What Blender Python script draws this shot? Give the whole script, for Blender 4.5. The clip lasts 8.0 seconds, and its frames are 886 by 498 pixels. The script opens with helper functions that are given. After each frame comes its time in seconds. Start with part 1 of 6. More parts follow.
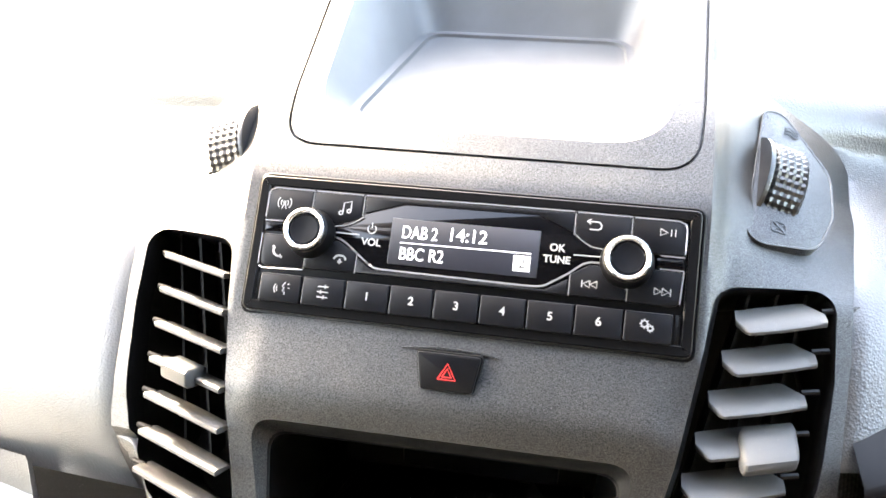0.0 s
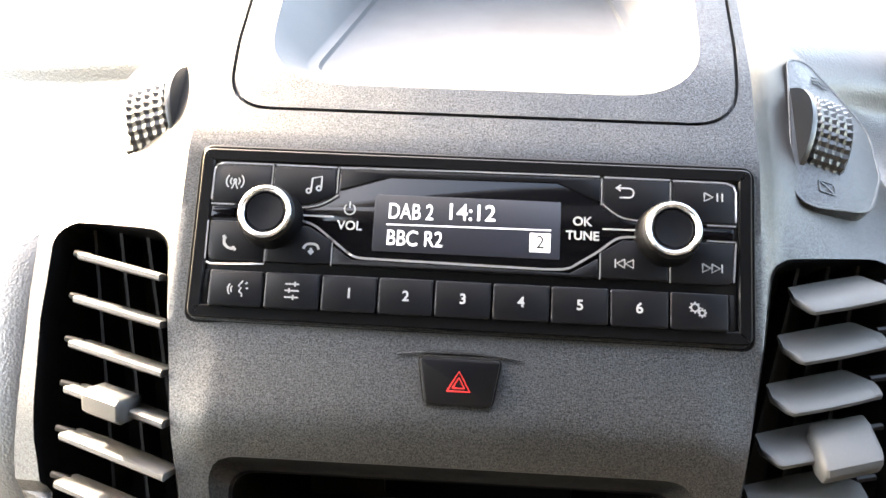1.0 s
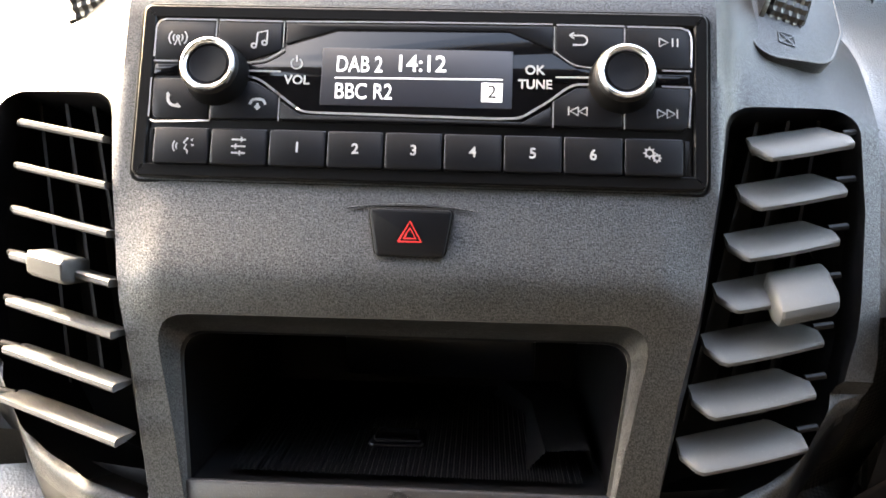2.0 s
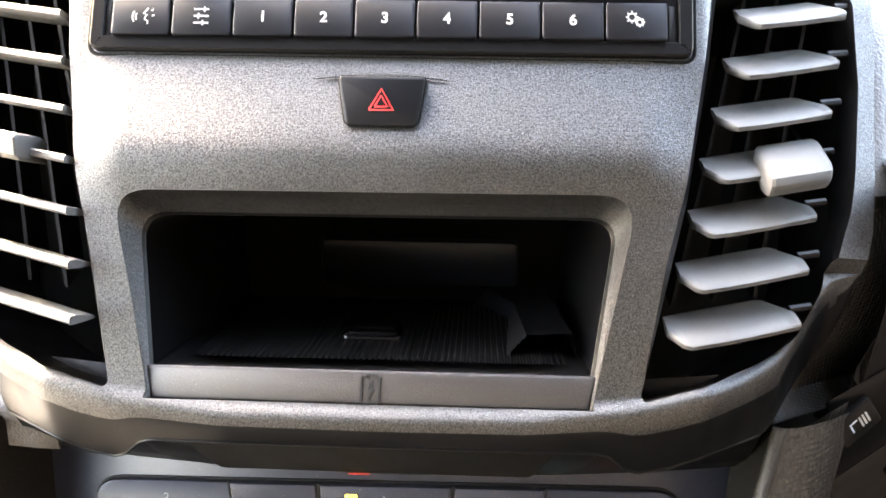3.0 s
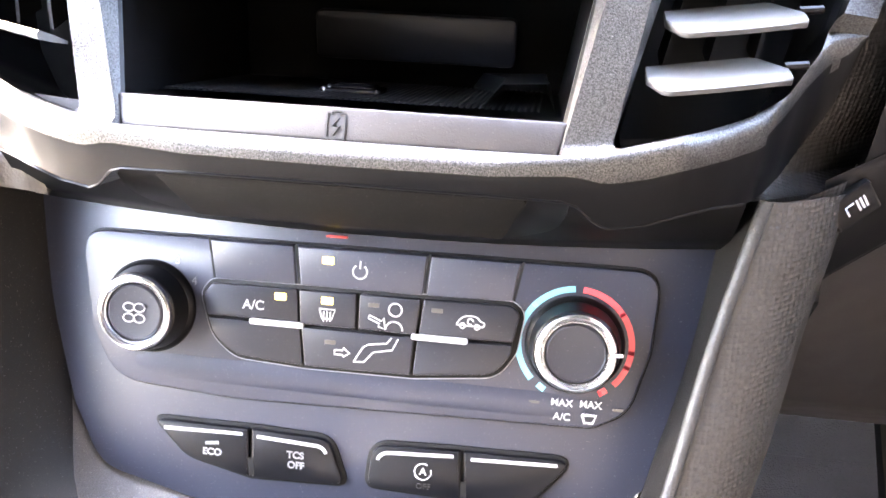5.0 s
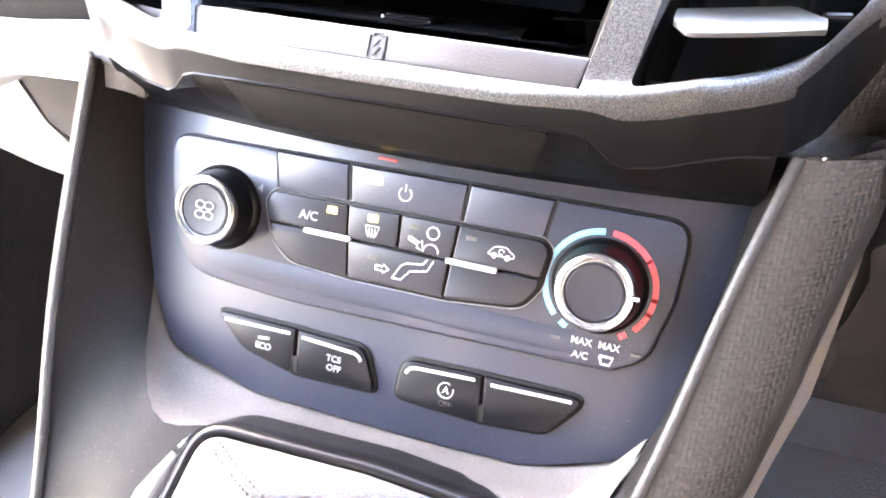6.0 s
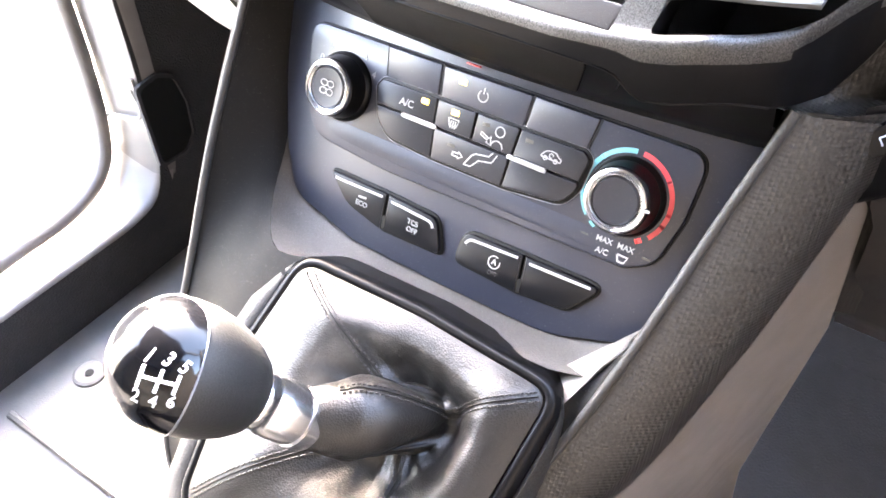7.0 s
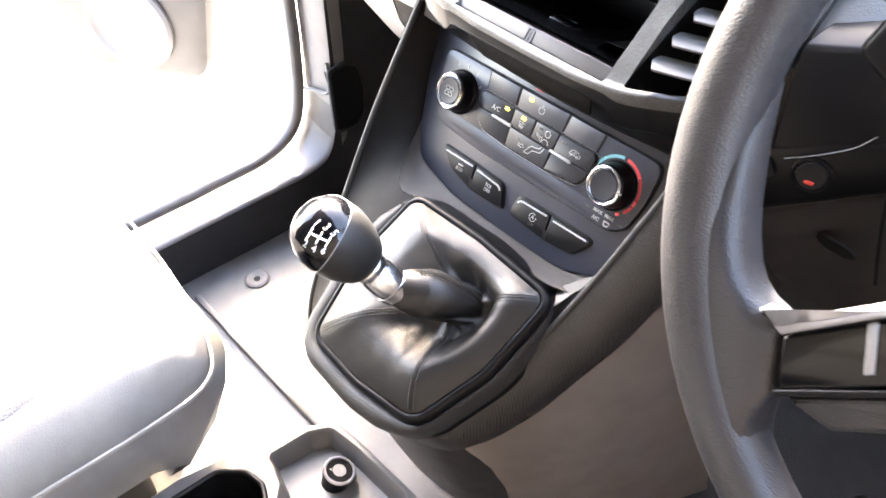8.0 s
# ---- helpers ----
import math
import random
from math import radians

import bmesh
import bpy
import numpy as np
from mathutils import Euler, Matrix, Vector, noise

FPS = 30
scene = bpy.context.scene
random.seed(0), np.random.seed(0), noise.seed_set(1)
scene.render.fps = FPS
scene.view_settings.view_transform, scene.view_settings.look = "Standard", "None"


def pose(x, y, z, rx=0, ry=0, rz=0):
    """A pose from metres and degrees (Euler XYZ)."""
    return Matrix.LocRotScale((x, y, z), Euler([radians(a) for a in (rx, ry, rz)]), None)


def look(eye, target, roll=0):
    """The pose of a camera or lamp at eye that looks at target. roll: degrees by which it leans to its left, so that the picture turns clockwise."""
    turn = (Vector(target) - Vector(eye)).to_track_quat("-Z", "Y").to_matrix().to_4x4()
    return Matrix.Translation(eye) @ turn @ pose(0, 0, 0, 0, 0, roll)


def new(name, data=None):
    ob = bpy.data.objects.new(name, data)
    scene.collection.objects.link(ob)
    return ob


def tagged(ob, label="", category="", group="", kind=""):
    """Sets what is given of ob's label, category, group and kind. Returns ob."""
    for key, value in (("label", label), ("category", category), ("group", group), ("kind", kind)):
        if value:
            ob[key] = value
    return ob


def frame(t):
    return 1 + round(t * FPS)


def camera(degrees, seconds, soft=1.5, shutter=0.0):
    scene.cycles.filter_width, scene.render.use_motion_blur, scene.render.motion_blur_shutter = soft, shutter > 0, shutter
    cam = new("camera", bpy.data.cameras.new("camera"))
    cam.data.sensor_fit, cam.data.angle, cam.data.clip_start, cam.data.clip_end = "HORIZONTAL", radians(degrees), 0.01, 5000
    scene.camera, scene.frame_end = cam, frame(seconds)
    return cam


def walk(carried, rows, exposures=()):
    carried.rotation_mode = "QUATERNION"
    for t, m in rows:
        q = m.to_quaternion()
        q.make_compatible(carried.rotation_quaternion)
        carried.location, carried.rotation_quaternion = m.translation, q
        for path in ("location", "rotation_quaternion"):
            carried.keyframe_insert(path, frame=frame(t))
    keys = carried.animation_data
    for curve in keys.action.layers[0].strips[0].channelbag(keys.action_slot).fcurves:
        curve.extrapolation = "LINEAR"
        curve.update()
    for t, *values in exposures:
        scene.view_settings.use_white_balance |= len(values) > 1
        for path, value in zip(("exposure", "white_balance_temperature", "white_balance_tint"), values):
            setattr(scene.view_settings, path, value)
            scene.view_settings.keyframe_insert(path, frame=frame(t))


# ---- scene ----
cam = camera(55.0, 8.0, soft=1.6, shutter=0.15)
PATH = [
    (0, (0.053, 0.114, 0.83), (-0.3, 1.843, -0.112), 0.7),
    (0.5, (0.012, 0.145, 0.802), (-0.169, 1.909, -0.122), 1.8),
    (1, (0.007, 0.163, 0.79), (-0.097, 1.934, -0.132), 1.9),
    (1.5, (0.014, 0.161, 0.782), (-0.071, 1.945, -0.119), 1.6),
    (2, (0.021, 0.152, 0.757), (-0.055, 1.881, -0.246), 1.2),
    (2.2, (0.024, 0.151, 0.749), (-0.044, 1.881, -0.253), 1.1),
    (3.5, (0.032, 0.134, 0.696), (-0.034, 1.875, -0.285), 0.9),
    (4, (0.041, 0.127, 0.684), (-0.011, 1.795, -0.418), 1.3),
    (4.5, (0.05, 0.127, 0.678), (-0.064, 1.75, -0.485), 0.9),
    (5.8, (0.094, 0.119, 0.662), (-0.376, 1.667, -0.514), 0.7),
    (6, (0.107, 0.116, 0.666), (-0.456, 1.596, -0.555), -0.4),
    (6.5, (0.129, 0.095, 0.676), (-0.577, 1.348, -0.713), -1.3),
    (7, (0.173, 0.093, 0.71), (-0.675, 1.22, -0.708), -2.2),
    (7.5, (0.21, 0.057, 0.758), (-0.78, 1.06, -0.661), -2.2),
    (7.8, (0.273, 0.012, 0.803), (-0.796, 0.951, -0.603), -1.9),
    (8, (0.335, -0.011, 0.837), (-0.772, 0.896, -0.56), -1.7),
]
LEVEL = Matrix.Translation((0, 0.4, 0.6)) @ Matrix.Rotation(radians(0.8), 4, 'Y') @ Matrix.Translation((0, -0.4, -0.6))
EXPOSURES = [(0, 5.9, 8200, 11), (0.5, 5.7, 8250, 11), (1.0, 5.42, 8300, 11), (1.5, 5.22, 8350, 11), (2.2, 5.42, 8450, 12), (3.3, 6.9, 8450, 14), (3.5, 7.08, 8300, 15), (4.5, 7.65, 7500, 18), (6.0, 7.92, 7350, 19), (6.5, 7.75, 7350, 17), (7.0, 7.27, 7300, 16), (8.0, 6.4, 7400, 15)]
walk(cam, [(t, LEVEL @ look(eye, target, roll)) for t, eye, target, roll in PATH], EXPOSURES)

# ---- light ----
world = bpy.data.worlds.new("sky")
scene.world = world
world.use_nodes = True
wn = world.node_tree
sky = wn.nodes.new("ShaderNodeTexSky")
sky.sky_type, sky.sun_disc = "NISHITA", False
sky.dust_density, sky.air_density = 4.0, 1.0
TO_SUN = Vector((-0.74, 0.58, 0.45)).normalized()
sky.sun_elevation = math.asin(TO_SUN.z)
sky.sun_rotation = math.atan2(TO_SUN.x, TO_SUN.y)
wn.links.new(sky.outputs[0], wn.nodes["Background"].inputs[0])
wn.nodes["Background"].inputs[1].default_value = 0.15
sun = new("sun", bpy.data.lights.new("sun", "SUN"))
sun.data.energy, sun.data.angle, sun.data.color = 3.0, radians(0.6), (1.0, 0.97, 0.93)
sun.matrix_basis = look(TO_SUN * 20, (0, 0, 0))


# ---- materials ----
def material(name, colour, rough=0.5, metal=0.0, grain=0.0, grain_size=0.001, mottle=0.15, spec=0.5, coat=0.0, dust=0.0, rough_var=0.03, kind="noise", order=1.0, deep=0.35, glints=0.0):
    """Principled surface with two scales of variation: fine relief (grain) and broad wear (mottle); dust adds pale
    specks. Glints of the grain can be painted into the colour.
    """
    m = bpy.data.materials.new(name)
    m.use_nodes = True
    nt = m.node_tree
    b = nt.nodes["Principled BSDF"]
    b.inputs["Metallic"].default_value = metal
    b.inputs["Specular IOR Level"].default_value = spec
    b.inputs["Coat Weight"].default_value = coat
    b.inputs["Coat Roughness"].default_value = 0.08
    geo = nt.nodes.new("ShaderNodeNewGeometry")

    def tex(scale, detail=3.0):
        n = nt.nodes.new("ShaderNodeTexNoise")
        n.inputs["Scale"].default_value, n.inputs["Detail"].default_value = scale, detail
        nt.links.new(geo.outputs["Position"], n.inputs["Vector"])
        return n.outputs["Fac"]

    def ramp(src, lo, hi, a, b_):
        r = nt.nodes.new("ShaderNodeMapRange")
        r.inputs["From Min"].default_value, r.inputs["From Max"].default_value = lo, hi
        r.inputs["To Min"].default_value, r.inputs["To Max"].default_value = a, b_
        nt.links.new(src, r.inputs["Value"])
        return r.outputs["Result"]

    big = tex(28.0, 4.0)
    mix = nt.nodes.new("ShaderNodeMix")
    mix.data_type, mix.blend_type = "RGBA", "MULTIPLY"
    mix.inputs["Factor"].default_value = 1.0
    mix.inputs["A"].default_value = (*colour, 1)
    grey = nt.nodes.new("ShaderNodeCombineColor")
    val = ramp(big, 0.3, 0.7, 1 - mottle, 1 + mottle)
    for i in range(3):
        nt.links.new(val, grey.inputs[i])
    nt.links.new(grey.outputs[0], mix.inputs["B"])
    colour_out = mix.outputs["Result"]
    # sparkle of the grain, painted into the colour as bright and dark tips
    if glints:
        tips = nt.nodes.new("ShaderNodeMix")
        tips.data_type, tips.blend_type = "RGBA", "MULTIPLY"
        tips.inputs["Factor"].default_value = 1.0
        nt.links.new(colour_out, tips.inputs["A"])
        tip = nt.nodes.new("ShaderNodeCombineColor")
        level = ramp(tex(1.5 / grain_size, 2.0), 0.38, 0.66, 1 - glints, 1 + 2.2 * glints)
        for i in range(3):
            nt.links.new(level, tip.inputs[i])
        nt.links.new(tip.outputs[0], tips.inputs["B"])
        colour_out = tips.outputs["Result"]
    if dust:
        specks = nt.nodes.new("ShaderNodeMix")
        specks.data_type = "RGBA"
        nt.links.new(colour_out, specks.inputs["A"])
        specks.inputs["B"].default_value = (0.45, 0.43, 0.4, 1)
        nt.links.new(ramp(tex(2200.0, 0.0), 0.76, 0.84, 0.0, dust), specks.inputs["Factor"])
        colour_out = specks.outputs["Result"]
    nt.links.new(colour_out, b.inputs["Base Color"])
    rough_out = ramp(tex(60.0, 5.0), 0.3, 0.7, max(0.02, rough - rough_var), min(1.0, rough + rough_var))
    if glints:
        nt.links.new(ramp(tex(1.15 / grain_size, 1.0), 0.36, 0.64, spec * (1 - 0.65 * glints), spec * (1 + 0.65 * glints)), b.inputs["Specular IOR Level"])
    nt.links.new(rough_out, b.inputs["Roughness"])
    if grain:
        if kind == "cell":
            v = nt.nodes.new("ShaderNodeTexVoronoi")
            v.inputs["Scale"].default_value = 1.0 / grain_size
            v.inputs["Randomness"].default_value = order
            nt.links.new(geo.outputs["Position"], v.inputs["Vector"])
            fine = v.outputs["Distance"]
        else:
            fine = tex(1.5 / grain_size, 2.0)
        bump = nt.nodes.new("ShaderNodeBump")
        bump.inputs["Strength"].default_value = grain
        bump.inputs["Distance"].default_value = grain_size * deep
        nt.links.new(fine, bump.inputs["Height"])
        nt.links.new(bump.outputs["Normal"], b.inputs["Normal"])
    return m


def glowing(name, colour, strength):
    m = bpy.data.materials.new(name)
    m.use_nodes = True
    b = m.node_tree.nodes["Principled BSDF"]
    b.inputs["Base Color"].default_value = (*colour, 1)
    b.inputs["Emission Color"].default_value = (*colour, 1)
    b.inputs["Emission Strength"].default_value = strength
    b.inputs["Roughness"].default_value = 0.4
    return m


# same black plastic as the fascia; sunlight is put into the paler colour
LITPAD = material("grained dash plastic, sunlit tone", (0.055, 0.055, 0.055), 0.4, grain=0.5, grain_size=0.0011, kind="cell", spec=0.7, dust=0.1)
FASCIA = material("grained fascia plastic", (0.006, 0.006, 0.0058), 0.35, grain=0.65, grain_size=0.00058, spec=0.5, dust=0.1, deep=0.5, glints=0.65)
# the tray's black plastic, with bright daylight put into a grey colour
LITTRAY = material("smooth black tray plastic, lit grey tone", (0.06, 0.062, 0.065), 0.5, grain=0.25, grain_size=0.0008)
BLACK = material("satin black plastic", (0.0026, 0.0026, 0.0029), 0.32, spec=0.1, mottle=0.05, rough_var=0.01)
BUTTON = material("soft touch button plastic", (0.0022, 0.0024, 0.0034), 0.4, spec=0.17, mottle=0.05, rough_var=0.01)
GLOSS = material("gloss black acrylic", (0.002, 0.002, 0.0025), 0.12, mottle=0.05, rough_var=0.01, spec=0.22)
KNURL = material("satin knurled plastic", (0.009, 0.009, 0.009), 0.34, spec=0.5, mottle=0.06)
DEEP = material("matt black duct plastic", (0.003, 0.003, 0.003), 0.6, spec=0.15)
SLAT = material("satin vent slat plastic", (0.042, 0.042, 0.041), 0.52, grain=0.3, grain_size=0.0006, spec=0.35, dust=0.1)
CHROME = material("satin chrome", (0.42, 0.43, 0.45), 0.24, metal=1.0, mottle=0.03, rough_var=0.02)
SILVER = material("silver painted line", (0.2, 0.2, 0.21), 0.35, metal=0.5, mottle=0.05)
WHITE = material("white printed ink", (0.22, 0.22, 0.22), 0.5, mottle=0.05)
DIGITS = material("bright white ink", (0.75, 0.75, 0.75), 0.5, mottle=0.03)
CKEY = material("satin climate button plastic", (0.0065, 0.0072, 0.0105), 0.4, spec=0.28, mottle=0.05, rough_var=0.01, dust=0.05)
UNLIT = material("unlit lamp lens", (0.03, 0.028, 0.024), 0.35, mottle=0.05)
GREYINK = material("grey printed ink", (0.12, 0.12, 0.12), 0.5, mottle=0.05)
DARKINK = material("dark moulded mark", (0.004, 0.004, 0.004), 0.4, mottle=0.05)
REDINK = material("red printed ink", (0.55, 0.03, 0.03), 0.4, mottle=0.05)
BLUEINK = material("light blue printed ink", (0.075, 0.24, 0.28), 0.4, mottle=0.05)
REDARC = material("red arc ink", (0.42, 0.026, 0.035), 0.4, mottle=0.05)
AMBER = glowing("amber lamp", (1.0, 0.62, 0.08), 0.045)
# serves the start button's lamp and the red reflection on the climate panel
REDGLOW = glowing("red glow", (0.3, 0.02, 0.014), 0.005)
SCREEN = glowing("dim blue screen", (0.006, 0.0065, 0.011), 0.006)
GLYPH = glowing("lit white glyph", (0.7, 0.72, 0.75), 0.016)
CLIMATE = material("satin blue-black panel plastic", (0.013, 0.0150, 0.0235), 0.38, spec=0.34, mottle=0.05, rough_var=0.01, dust=0.12)
# grained plastic with the shade of walls and undersides put into its colour
CONSOLE_SHADE = material("fine grained plastic darkened for shade", (0.0042, 0.0040, 0.0038), 0.6, grain=0.4, grain_size=0.0006, spec=0.07, dust=0.1)
# paler colour for the console's shelf and deck, where light falls
SHELF = material("grey grained shelf plastic, lit tone", (0.046, 0.042, 0.038), 0.45, grain=0.8, grain_size=0.0006, spec=0.3, dust=0.3, glints=0.25)
SIDEM = material("brown-grey console side plastic", (0.1, 0.088, 0.08), 0.5, grain=0.4, grain_size=0.0008, dust=0.1)
RIMTEX = material("leather grained rim plastic", (0.014, 0.0136, 0.0132), 0.55, grain=0.5, grain_size=0.0012, kind="cell", spec=0.3, dust=0.1)
HEXTEX = material("square textured trim plastic", (0.014, 0.0128, 0.012), 0.42, grain=0.8, grain_size=0.0017, kind="cell", order=0.0, spec=0.35, dust=0.05)
KNEE = material("brown-black lower dash plastic", (0.012, 0.0102, 0.0098), 0.45, grain=0.4, grain_size=0.0008, dust=0.1)
LEATHER = material("black leather", (0.0052, 0.005, 0.005), 0.4, grain=0.6, grain_size=0.0009, kind="cell", spec=0.33, deep=0.3)
STITCH = material("black thread", (0.006, 0.006, 0.006), 0.7)
KNOBSKIN = material("grained knob rubber", (0.008, 0.0078, 0.0075), 0.48, grain=0.5, grain_size=0.0006, kind="cell", spec=0.25, glints=0.3)
FABRIC = material("grey seat cloth", (0.12, 0.12, 0.12), 0.85, grain=1.0, grain_size=0.0022, kind="cell")
SEATSKIN = material("grey vinyl seat side", (0.1, 0.1, 0.097), 0.5, grain=0.4, grain_size=0.0012, kind="cell")
RUBBER = material("grey rubber floor covering", (0.065, 0.062, 0.06), 0.5, grain=0.5, grain_size=0.002, dust=0.1)
SILLM = material("grey sill plastic", (0.1, 0.095, 0.095), 0.45, grain=0.4, grain_size=0.001)
TRAYGREY = material("mid grey tray plastic", (0.06, 0.058, 0.057), 0.5, grain=0.4, grain_size=0.001)
PAINT = material("white body paint", (0.7, 0.71, 0.72), 0.25, coat=0.6, mottle=0.04)
DOORSKIN = material("grey door panel plastic", (0.032, 0.03, 0.03), 0.5, grain=0.6, grain_size=0.0015, kind="cell")
BULKHEAD = material("dark grey bulkhead board", (0.02, 0.02, 0.02), 0.8, grain=0.4, grain_size=0.002)
HEADLINER = material("grey headliner felt", (0.055, 0.055, 0.053), 0.95, grain=0.5, grain_size=0.002)
CARPET = material("dark carpet", (0.008, 0.0085, 0.011), 0.95, grain=1.0, grain_size=0.003)
WHEELSKIN = material("grained steering wheel rubber", (0.0145, 0.0145, 0.0170), 0.4, grain=0.5, grain_size=0.0011, kind="cell", spec=0.38)
ASPHALT = material("grey concrete yard", (0.18, 0.18, 0.175), 0.9, grain=0.8, grain_size=0.01)


# ---- mesh helpers ----
def axes(o, lean):
    """Frame at o whose local x is right, y runs up the face, z points out of the face; lean: degrees the face leans back."""
    s, c = math.sin(radians(lean)), math.cos(radians(lean))
    return Matrix(((1, 0, 0, o[0]), (0, s, -c, o[1]), (0, c, s, o[2]), (0, 0, 0, 1)))


def finish(bm, mat, name, smooth=35, s=1.0):
    if s != 1.0:
        bmesh.ops.scale(bm, vec=(s, s, s), verts=bm.verts)
    bmesh.ops.remove_doubles(bm, verts=bm.verts, dist=1e-6)
    bmesh.ops.recalc_face_normals(bm, faces=bm.faces)
    me = bpy.data.meshes.new(name)
    bm.to_mesh(me)
    bm.free()
    me.materials.append(mat)
    for p in me.polygons:
        p.use_smooth = len(p.vertices) <= 4
    me.set_sharp_from_angle(angle=radians(smooth))
    return me


def part(name, bm, mat, parent=None, label="", smooth=35, s=1.0):
    ob = new(name, finish(bm, mat, name, smooth, s))
    if parent:
        ob.parent = parent
    if label:
        tagged(ob, label)
    return ob


def thing(name, label, category, m=None, group="", kind=""):
    ob = new(name)
    ob.empty_display_size = 0.02
    if m:
        ob.matrix_basis = m
    return tagged(ob, label, category, group, kind)


def rounded(pts, r, seg=5):
    """Polygon with rounded corners; a point may carry a radius of its own as third value."""
    out, n = [], len(pts)
    for i, p in enumerate(pts):
        rr = p[2] if len(p) > 2 else r
        P, A, B = Vector(p[:2]), Vector(pts[i - 1][:2]), Vector(pts[(i + 1) % n][:2])
        a, b = (A - P), (B - P)
        if rr <= 0:
            out.append(P)
            continue
        ang = a.angle(b)
        d = min(rr / math.tan(ang / 2), a.length * 0.49, b.length * 0.49)
        p0, p1 = P + a.normalized() * d, P + b.normalized() * d
        for k in range(seg + 1):
            t = k / seg
            out.append(p0 * (1 - t) ** 2 + P * 2 * t * (1 - t) + p1 * t * t)
    return out


def inset(poly, d):
    """Polygon moved inwards by d (poly in either sense)."""
    n = len(poly)
    area = sum(poly[i - 1].x * poly[i].y - poly[i].x * poly[i - 1].y for i in range(n))
    sgn = 1 if area > 0 else -1
    out = []
    for i in range(n):
        a, b, c = poly[i - 1], poly[i], poly[(i + 1) % n]
        e1, e2 = b - a, c - b
        if e1.length < 1e-9:
            e1 = e2
        if e2.length < 1e-9:
            e2 = e1
        n1, n2 = Vector((-e1.y, e1.x)).normalized(), Vector((-e2.y, e2.x)).normalized()
        m = (n1 + n2)
        m = m.normalized() if m.length > 1e-6 else n1
        out.append(b + m * (sgn * d / max(0.5, m.dot(n1))))
    return out


def rings(bm, loops, cap0=True, cap1=True):
    """Skin a list of closed loops of equal length (3D points)."""
    vs = [[bm.verts.new(p) for p in l] for l in loops]
    n = len(vs[0])
    for a, b in zip(vs, vs[1:]):
        for i in range(n):
            bm.faces.new((a[i - 1], a[i], b[i], b[i - 1]))
    if cap0:
        bm.faces.new(vs[0])
    if cap1:
        bm.faces.new(vs[-1])
    return bm


def prism(bm, poly, z0, z1, bev=0.0, cap0=True):
    L = [[(p.x, p.y, z0) for p in poly]]
    if bev:
        L.append([(p.x, p.y, z1 - bev) for p in poly])
        q = inset(poly, bev * 0.3)
        L.append([(p.x, p.y, z1 - bev * 0.3) for p in q])
        q = inset(poly, bev)
        L.append([(p.x, p.y, z1) for p in q])
    else:
        L.append([(p.x, p.y, z1) for p in poly])
    return rings(bm, L, cap0)


def frame_ring(bm, outer, width, z0, z1, bev=0.0):
    """Closed band round an outline."""
    o1, i1 = inset(outer, bev), inset(outer, width - bev)
    inn = inset(outer, width)
    loops = [[(p.x, p.y, z0) for p in outer], [(p.x, p.y, z1 - bev) for p in outer], [(p.x, p.y, z1) for p in o1],
             [(p.x, p.y, z1) for p in i1], [(p.x, p.y, z1 - bev) for p in inn], [(p.x, p.y, z0) for p in inn], [(p.x, p.y, z0) for p in outer]]
    return rings(bm, loops, False, False)


def rect(x0, x1, y0, y1):
    return [(x0, y0), (x1, y0), (x1, y1), (x0, y1)]


def box(bm, x0, x1, y0, y1, z0, z1, r=0.0, bev=0.0, seg=3):
    return prism(bm, rounded(rect(x0, x1, y0, y1), r, seg), z0, z1, bev)


def lathe(bm, prof, cx=0, cy=0, seg=48):
    loops = [[(cx + r * math.cos(2 * math.pi * k / seg), cy + r * math.sin(2 * math.pi * k / seg), z) for k in range(seg)] for r, z in prof]
    return rings(bm, loops)


def sweep(bm, path, rad, seg=8, closed=False, flat=1.0):
    """Tube along a 3D path; rad: number or list."""
    P = [Vector(p) for p in path]
    n = len(P)
    rs = rad if isinstance(rad, (list, tuple)) else [rad] * n
    loops, up = [], None
    for i in range(n):
        if closed:
            d = P[(i + 1) % n] - P[i - 1]
        else:
            d = P[min(i + 1, n - 1)] - P[max(i - 1, 0)]
        d.normalize()
        if up is None:
            up = Vector((0, 0, 1)) if abs(d.z) < 0.9 else Vector((0, 1, 0))
        sx = d.cross(up).normalized()
        up = sx.cross(d).normalized()
        loops.append([P[i] + (sx * math.cos(2 * math.pi * k / seg) + up * (flat * math.sin(2 * math.pi * k / seg))) * rs[i] for k in range(seg)])
    if closed:
        loops.append(loops[0])
    return rings(bm, loops, not closed, not closed)


def ribbon(bm, pts, w, z0, z1):
    """Flat raised line of width w along 2D points."""
    P = [Vector(p) for p in pts]
    n = len(P)
    L, R = [], []
    for i in range(n):
        d = (P[min(i + 1, n - 1)] - P[max(i - 1, 0)]).normalized()
        q = Vector((-d.y, d.x)) * w / 2
        L.append(P[i] + q)
        R.append(P[i] - q)
    for i in range(n - 1):
        quad = [L[i], R[i], R[i + 1], L[i + 1]]
        a = [bm.verts.new((p.x, p.y, z0)) for p in quad]
        b = [bm.verts.new((p.x, p.y, z1)) for p in quad]
        bm.faces.new(b)
        for k in range(4):
            bm.faces.new((a[k - 1], a[k], b[k], b[k - 1]))
    return bm


def arc(cx, cy, r, a0, a1, n=16, ry=None):
    return [(cx + r * math.cos(radians(a0 + (a1 - a0) * k / n)), cy + (ry or r) * math.sin(radians(a0 + (a1 - a0) * k / n))) for k in range(n + 1)]


